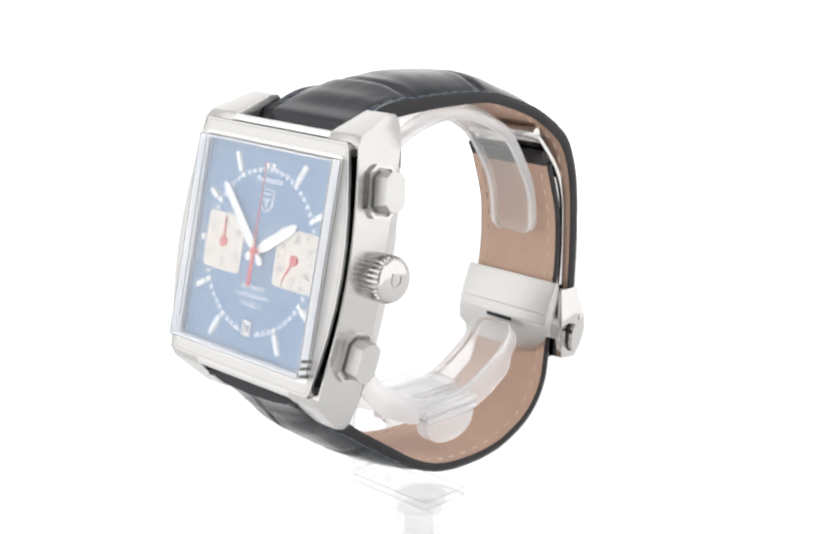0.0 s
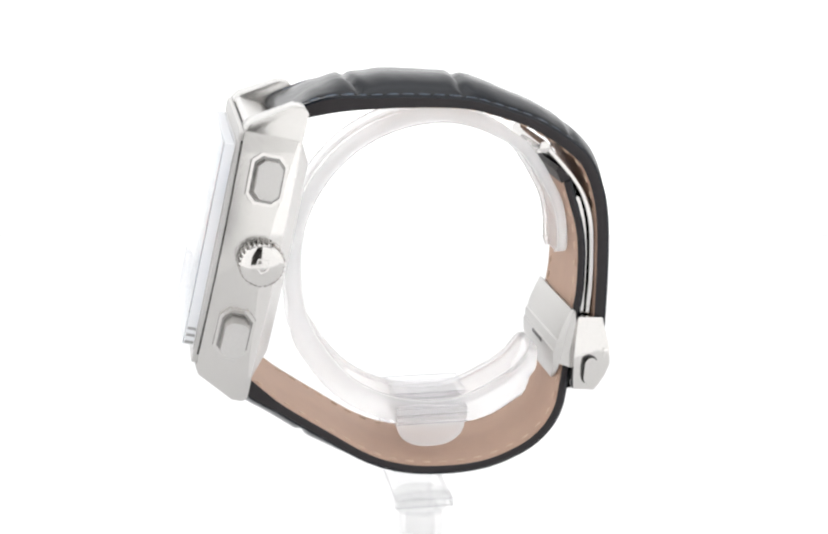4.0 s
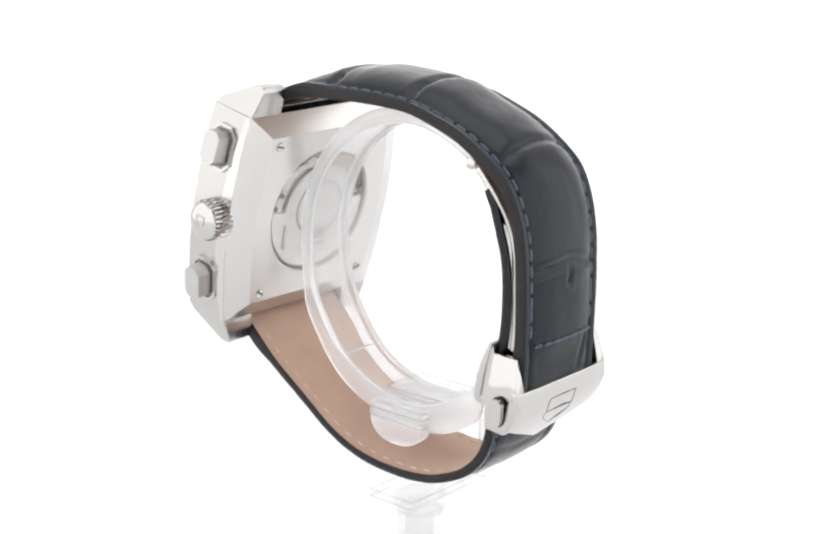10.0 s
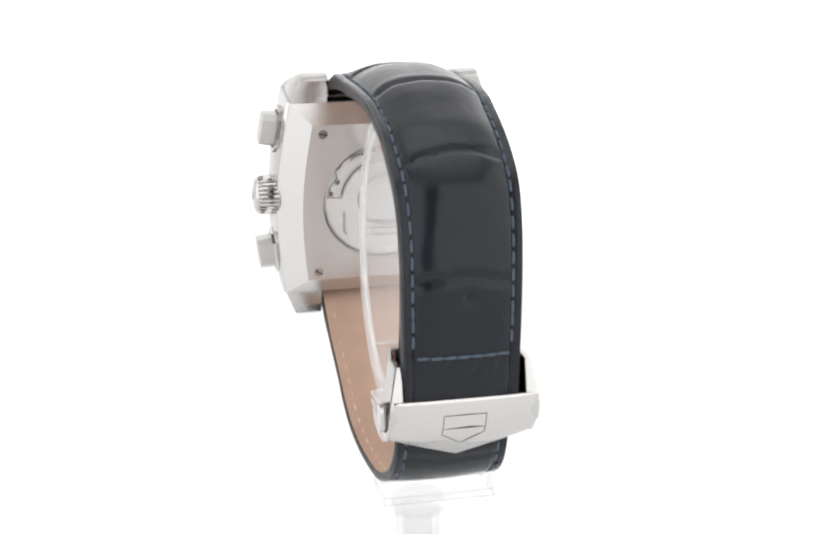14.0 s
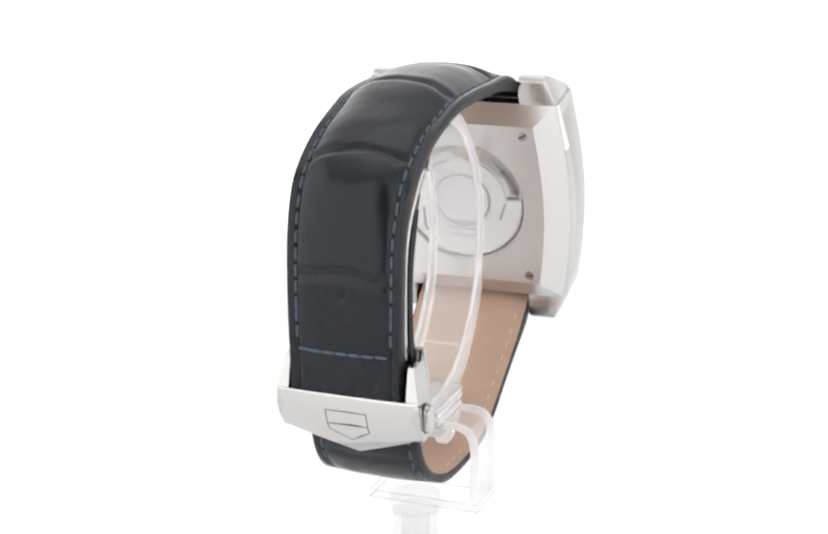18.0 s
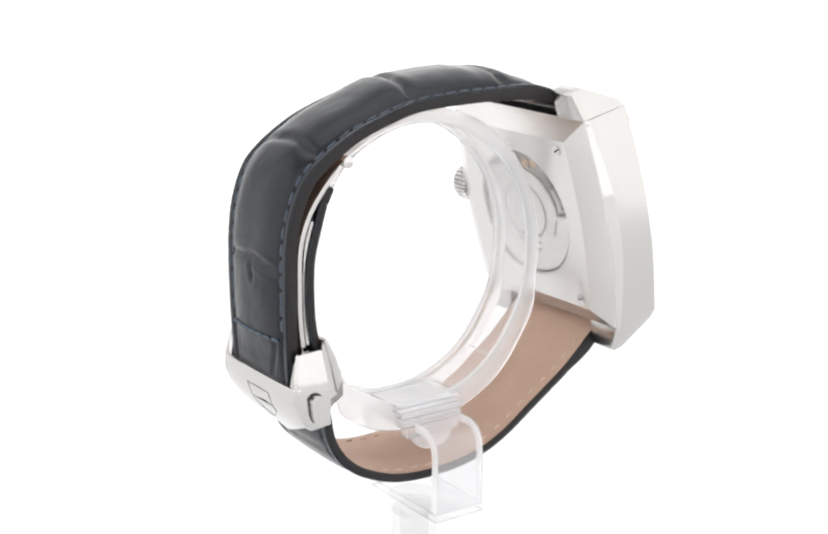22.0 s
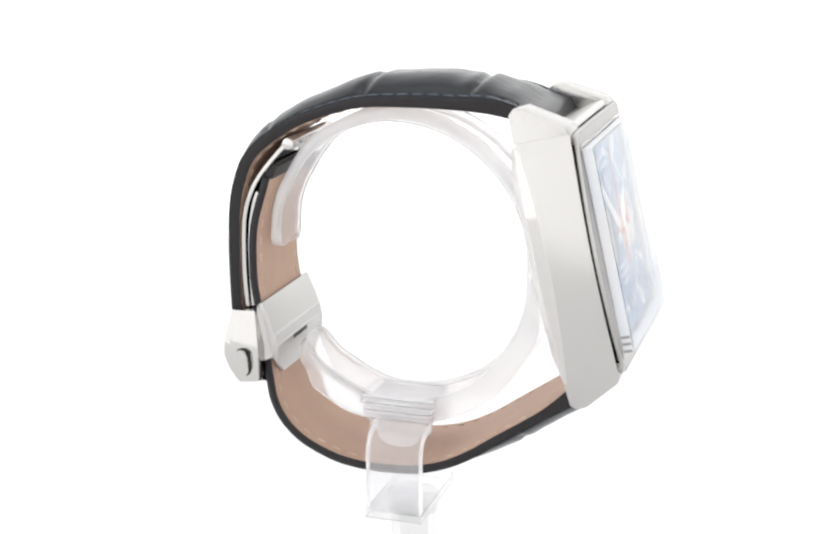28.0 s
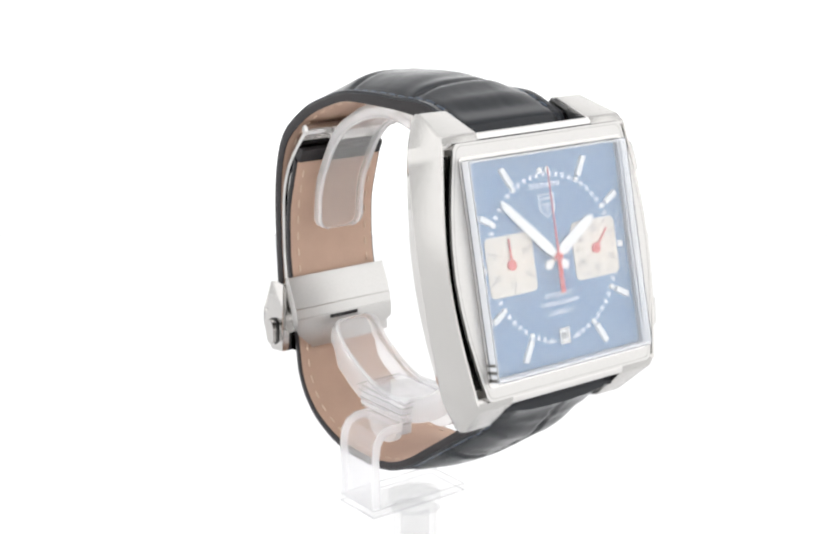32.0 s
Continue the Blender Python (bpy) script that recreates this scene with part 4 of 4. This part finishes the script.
    blade("clasp_blade", [(19.8, 18.6), (23.0, 15.1), (25.7, 11.5), (27.2, 8.1), (27.95, 4.7), (28.15, 0.3), (28.1, -6.0), (27.5, -12.0)], 8.9, "curved polished steel folding blade")
    blade("clasp_blade", [(25.4, 9.8), (26.0, 8.4), (26.75, 5.0), (27.1, 0.3), (27.05, -5.0), (26.7, -12.0)], 8.6, "curved polished steel folding blade")
    # Black bar added in place of the dark gap between tail and blade.
    gap_fill = prism([(22.7, 12.2), (21.6, 14.4), (22.3, 14.9), (24.3, 12.9)], -8.7, 8.7, "x")
    part("tail_gap_shade", bevel(gap_fill, 0.3, 2, 30), EDGE, watch, "black bar standing in for the dark gap above the strap tail", 30)
    hinge = part("hinge_barrel", lathe([(-9.6, 0.6), (-9.5, 0.95), (9.5, 0.95), (9.6, 0.6)], 16, "x"), STEEL, watch, "steel hinge barrel", 40, Matrix.Translation((0, 19.4, 18.5)))
    part("hinge_tab", bevel(box(-4.6, 4.6, 19.6, 22.2, 16.6, 17.6), 0.25), STEEL, hinge, "", 30)


# ---------------------------------------------------------------- the stand
def stand():
    st = tagged(new("display_stand"), "clear acrylic watch stand with C-shaped ring on a round post", "stand")
    cx, cy, cz, R, w = 0.4, 3.0, -0.9, 23.5, 4.9
    N = 200
    web = [(0, 20.6), (30, 21.6), (60, 23.0), (90, 23.6), (180, 23.8), (210, 24.6), (240, 25.5), (270, 25.5), (300, 24.2), (316, 23.2)]
    flange = [(0, 22.0), (30, 23.0), (60, 24.6), (90, 25.9), (110, 25.9), (165, 25.8), (190, 26.2), (211, 28.2), (240, 29.4), (285, 29.6), (300, 28.8), (308, 26.6), (316, 24.6)]

    def section(k):
        a = 316 * k / N
        u, rc = min(k, N - k) * radians(316 / N) * R + 0.02, 2.4
        e = 1.0 if u >= rc else (w - rc + math.sqrt(rc * rc - (rc - u) ** 2)) / w
        return radians(a), e, table(a, flange), table(a, web)

    def swept(name, quad, mat, label):
        bm = bmesh.new()
        prev = None
        for k in range(N + 1):
            a, e, ro, R = section(k)
            c, s_ = math.cos(a), math.sin(a)
            cur = [bm.verts.new((cx + x, cy + r * c, cz + r * s_)) for x, r in quad(e, ro, R)]
            if prev:
                n = len(cur)
                for i in range(n):
                    bm.faces.new((prev[i], prev[(i + 1) % n], cur[(i + 1) % n], cur[i]))
            else:
                bm.faces.new(cur)
            prev = cur
        bm.faces.new(prev[::-1])
        return part(name, bm, mat, st, label, 40)
    swept("ring", lambda e, ro, R: [((w - 0.85) * e * x, r) for x, r in ((-1, R + 1.3), (1, R + 1.3), (1, R), (-1, R))], ACRYLIC, "clear open ring")
    for sx in (-1, 1):
        swept("ring_flange", lambda e, ro, R: [(sx * x * e, r) for x, r in ((w - 0.8, R - 0.25), (w - 0.2, R - 0.35), (w, R - 0.1), (w, ro - 0.3), (w - 0.2, ro), (w - 0.8, ro - 0.1))], FLANGE, "milky raised edge of the ring")
    # Rim strips are whitened to stand in for edge highlights.
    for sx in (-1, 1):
        swept("ring_rim", lambda e, ro, R: [(sx * x * e, r) for x, r in ((w - 0.62, R - 0.42), (w - 0.3, R - 0.5), (w - 0.05, R - 0.42), (w - 0.05, R - 0.3), (w - 0.62, R - 0.26))], BRIGHT_EDGE, "rim strip whitened for the light it catches")
    # moulded joint across the ring
    m = Matrix.Translation((cx, cy, cz)) @ Matrix.Rotation(radians(230), 4, "X") @ Matrix.Translation((0, table(230, web) + 1.45, 0))
    part("ring_joint", bevel(box(-3.9, 3.9, -0.12, 0.2, -0.2, 0.2), 0.08, 1), BRIGHT_EDGE, st, "bright moulded joint", 30, m)
    # clamp: a top plate, a stepped body and a half-round tongue that holds the lining
    part("clamp_plate", bevel(box(-6.9, 2.4, -5.0, 8.2, -26.3, -25.3), 0.3, 2), CLAMP, st, "flat clear top plate", 30)
    part("clamp_block", bevel(box(-6.4, 6.6, -4.2, 7.2, -29.3, -26.35), 0.4, 2), CLAMP, st, "", 30)
    for z in (-27.0, -28.4):
        part("clamp_ridge", bevel(box(-6.7, 7.2, -4.6, 7.5, z - 0.35, z + 0.35), 0.3, 2), RIDGE, st, "", 30)

    # Grey strips stand in for the shaded lines along the clear clamp.
    for x0, x1, y0, y1, z in ((-6.9, 2.4, -5.0, 8.2, -25.35), (-6.9, 2.4, -5.0, 8.2, -26.35), (-6.7, 7.2, -4.6, 7.5, -27.65), (-6.7, 7.2, -4.6, 7.5, -29.2)):
        o = [(x0, y0), (x1, y0), (x1, y1), (x0, y1)]
        i_ = [(x0 + 0.14, y0 + 0.14), (x1 - 0.14, y0 + 0.14), (x1 - 0.14, y1 - 0.14), (x0 + 0.14, y1 - 0.14)]
        part("clamp_edge", ring_plate(o, i_, z, z + 0.13, "z"), EDGE_LINE, st, "thin strip put in for a grey edge line")
    part("clamp_step", bevel(box(-6.6, -4.4, -4.2, 6.4, -31.2, -29.35), 0.3, 2), RIDGE, st, "", 30)

    def tongue(half, drop, top):
        q = [radians(a) for a in range(180, 361, 12)]
        return [(1.2 + half * math.copysign(abs(math.cos(a)) ** 0.85, math.cos(a)), top - drop * abs(math.sin(a)) ** 0.9) for a in q]
    part("clamp_lip", bevel(prism(tongue(5.9, 4.4, -29.0), 4.6, 6.9, "x"), 0.35, 2, 40), LIP, st, "half-round milky tongue", 30)
    part("clamp_lip", bevel(prism(tongue(3.8, 2.6, -31.2), -6.6, -5.2, "x"), 0.3, 2, 40), LIP, st, "half-round milky tongue", 30)
    # bracket that reaches round the strap's edge
    br = [(-6.7, -28.8), (-9.8, -28.8), (-11.6, -29.6), (-12.7, -31.2), (-13.0, -33.6), (-13.0, -43.2), (-11.6, -43.2), (-11.6, -34.0), (-11.3, -32.0), (-10.6, -30.8), (-9.4, -30.2), (-6.7, -30.2)]
    bracket = part("bracket", bevel(prism(br, -4.4, 4.6, "y"), 0.2, 2, 40), BRACKET, st, "clear bent bracket", 30)
    # Bracket edge highlights are put in as separate whitened strips.
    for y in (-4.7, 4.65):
        part("bracket_edge", bevel(prism(br, y, y + 0.28, "y"), 0.08, 1, 40), BRIGHT_EDGE, bracket, "edge strip whitened for the light it catches", 30)
    part("bracket_foot", bevel(box(-13.0, 7.0, -4.9, 5.1, -44.8, -43.25), 0.3, 2), CLEAR, st, "clear flat foot of the bracket", 30)
    # The foot's edge lines are likewise added as thin strips.
    for x0, x1, y0, y1, z in ((-13.0, 7.0, -4.9, 5.1, -43.4), (-13.0, 7.0, -4.9, 5.1, -44.7)):
        o = [(x0, y0), (x1, y0), (x1, y1), (x0, y1)]
        i_ = [(x0 + 0.2, y0 + 0.2), (x1 - 0.2, y0 + 0.2), (x1 - 0.2, y1 - 0.2), (x0 + 0.2, y1 - 0.2)]
        part("foot_edge", ring_plate(o, i_, z, z + 0.13, "z"), BRACKET, st, "thin strip put in for a grey edge line")
    part("post_collar", bevel(prism(circle(4.7, 36, 0, 0.6), -45.0 - 2.6, -45.0, "z"), 0.4, 2, 40), CLEAR, st, "", 30)
    part("post", ring_plate(circle(4.0, 36, 0, 0.6), circle(2.6, 36, 0, 0.6), FLOOR_Z + 4.2, -47.7, "z"), CLEAR, st, "round clear tube", 30)
    part("base", bevel(prism(circle(24, 64), FLOOR_Z + 1.1, FLOOR_Z + 4.1, "z"), 0.5, 2, 40), CLEAR, st, "clear round foot plate", 30)
    return st


case_body()
bezel()
dial()
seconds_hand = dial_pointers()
crown_and_pushers()
case_back()
straps()
clasp()
display_stand = stand()


# ---------------------------------------------------------------- the turntable's turn and the running seconds
def motions():
    turn = []
    for k in range(17):
        t = 2.0 * k
        turn.append((t, pose(0, 0, 0, 0, 0, -45.46 - 8.656 * t + 0.56 * math.sin(math.pi * t / 32) - 0.12 * math.sin(math.pi * t / 16))))
    walk(watch, turn)
    walk(display_stand, turn)
    secs = []
    for k in range(17):
        t = 2.0 * k
        m = SECONDS_AT @ Matrix.Rotation(radians(211 + 6 * t), 4, "Y")
        secs.append((t, Matrix.Translation(m.translation * MM) @ m.to_3x3().to_4x4()))
    walk(seconds_hand, secs)


motions()
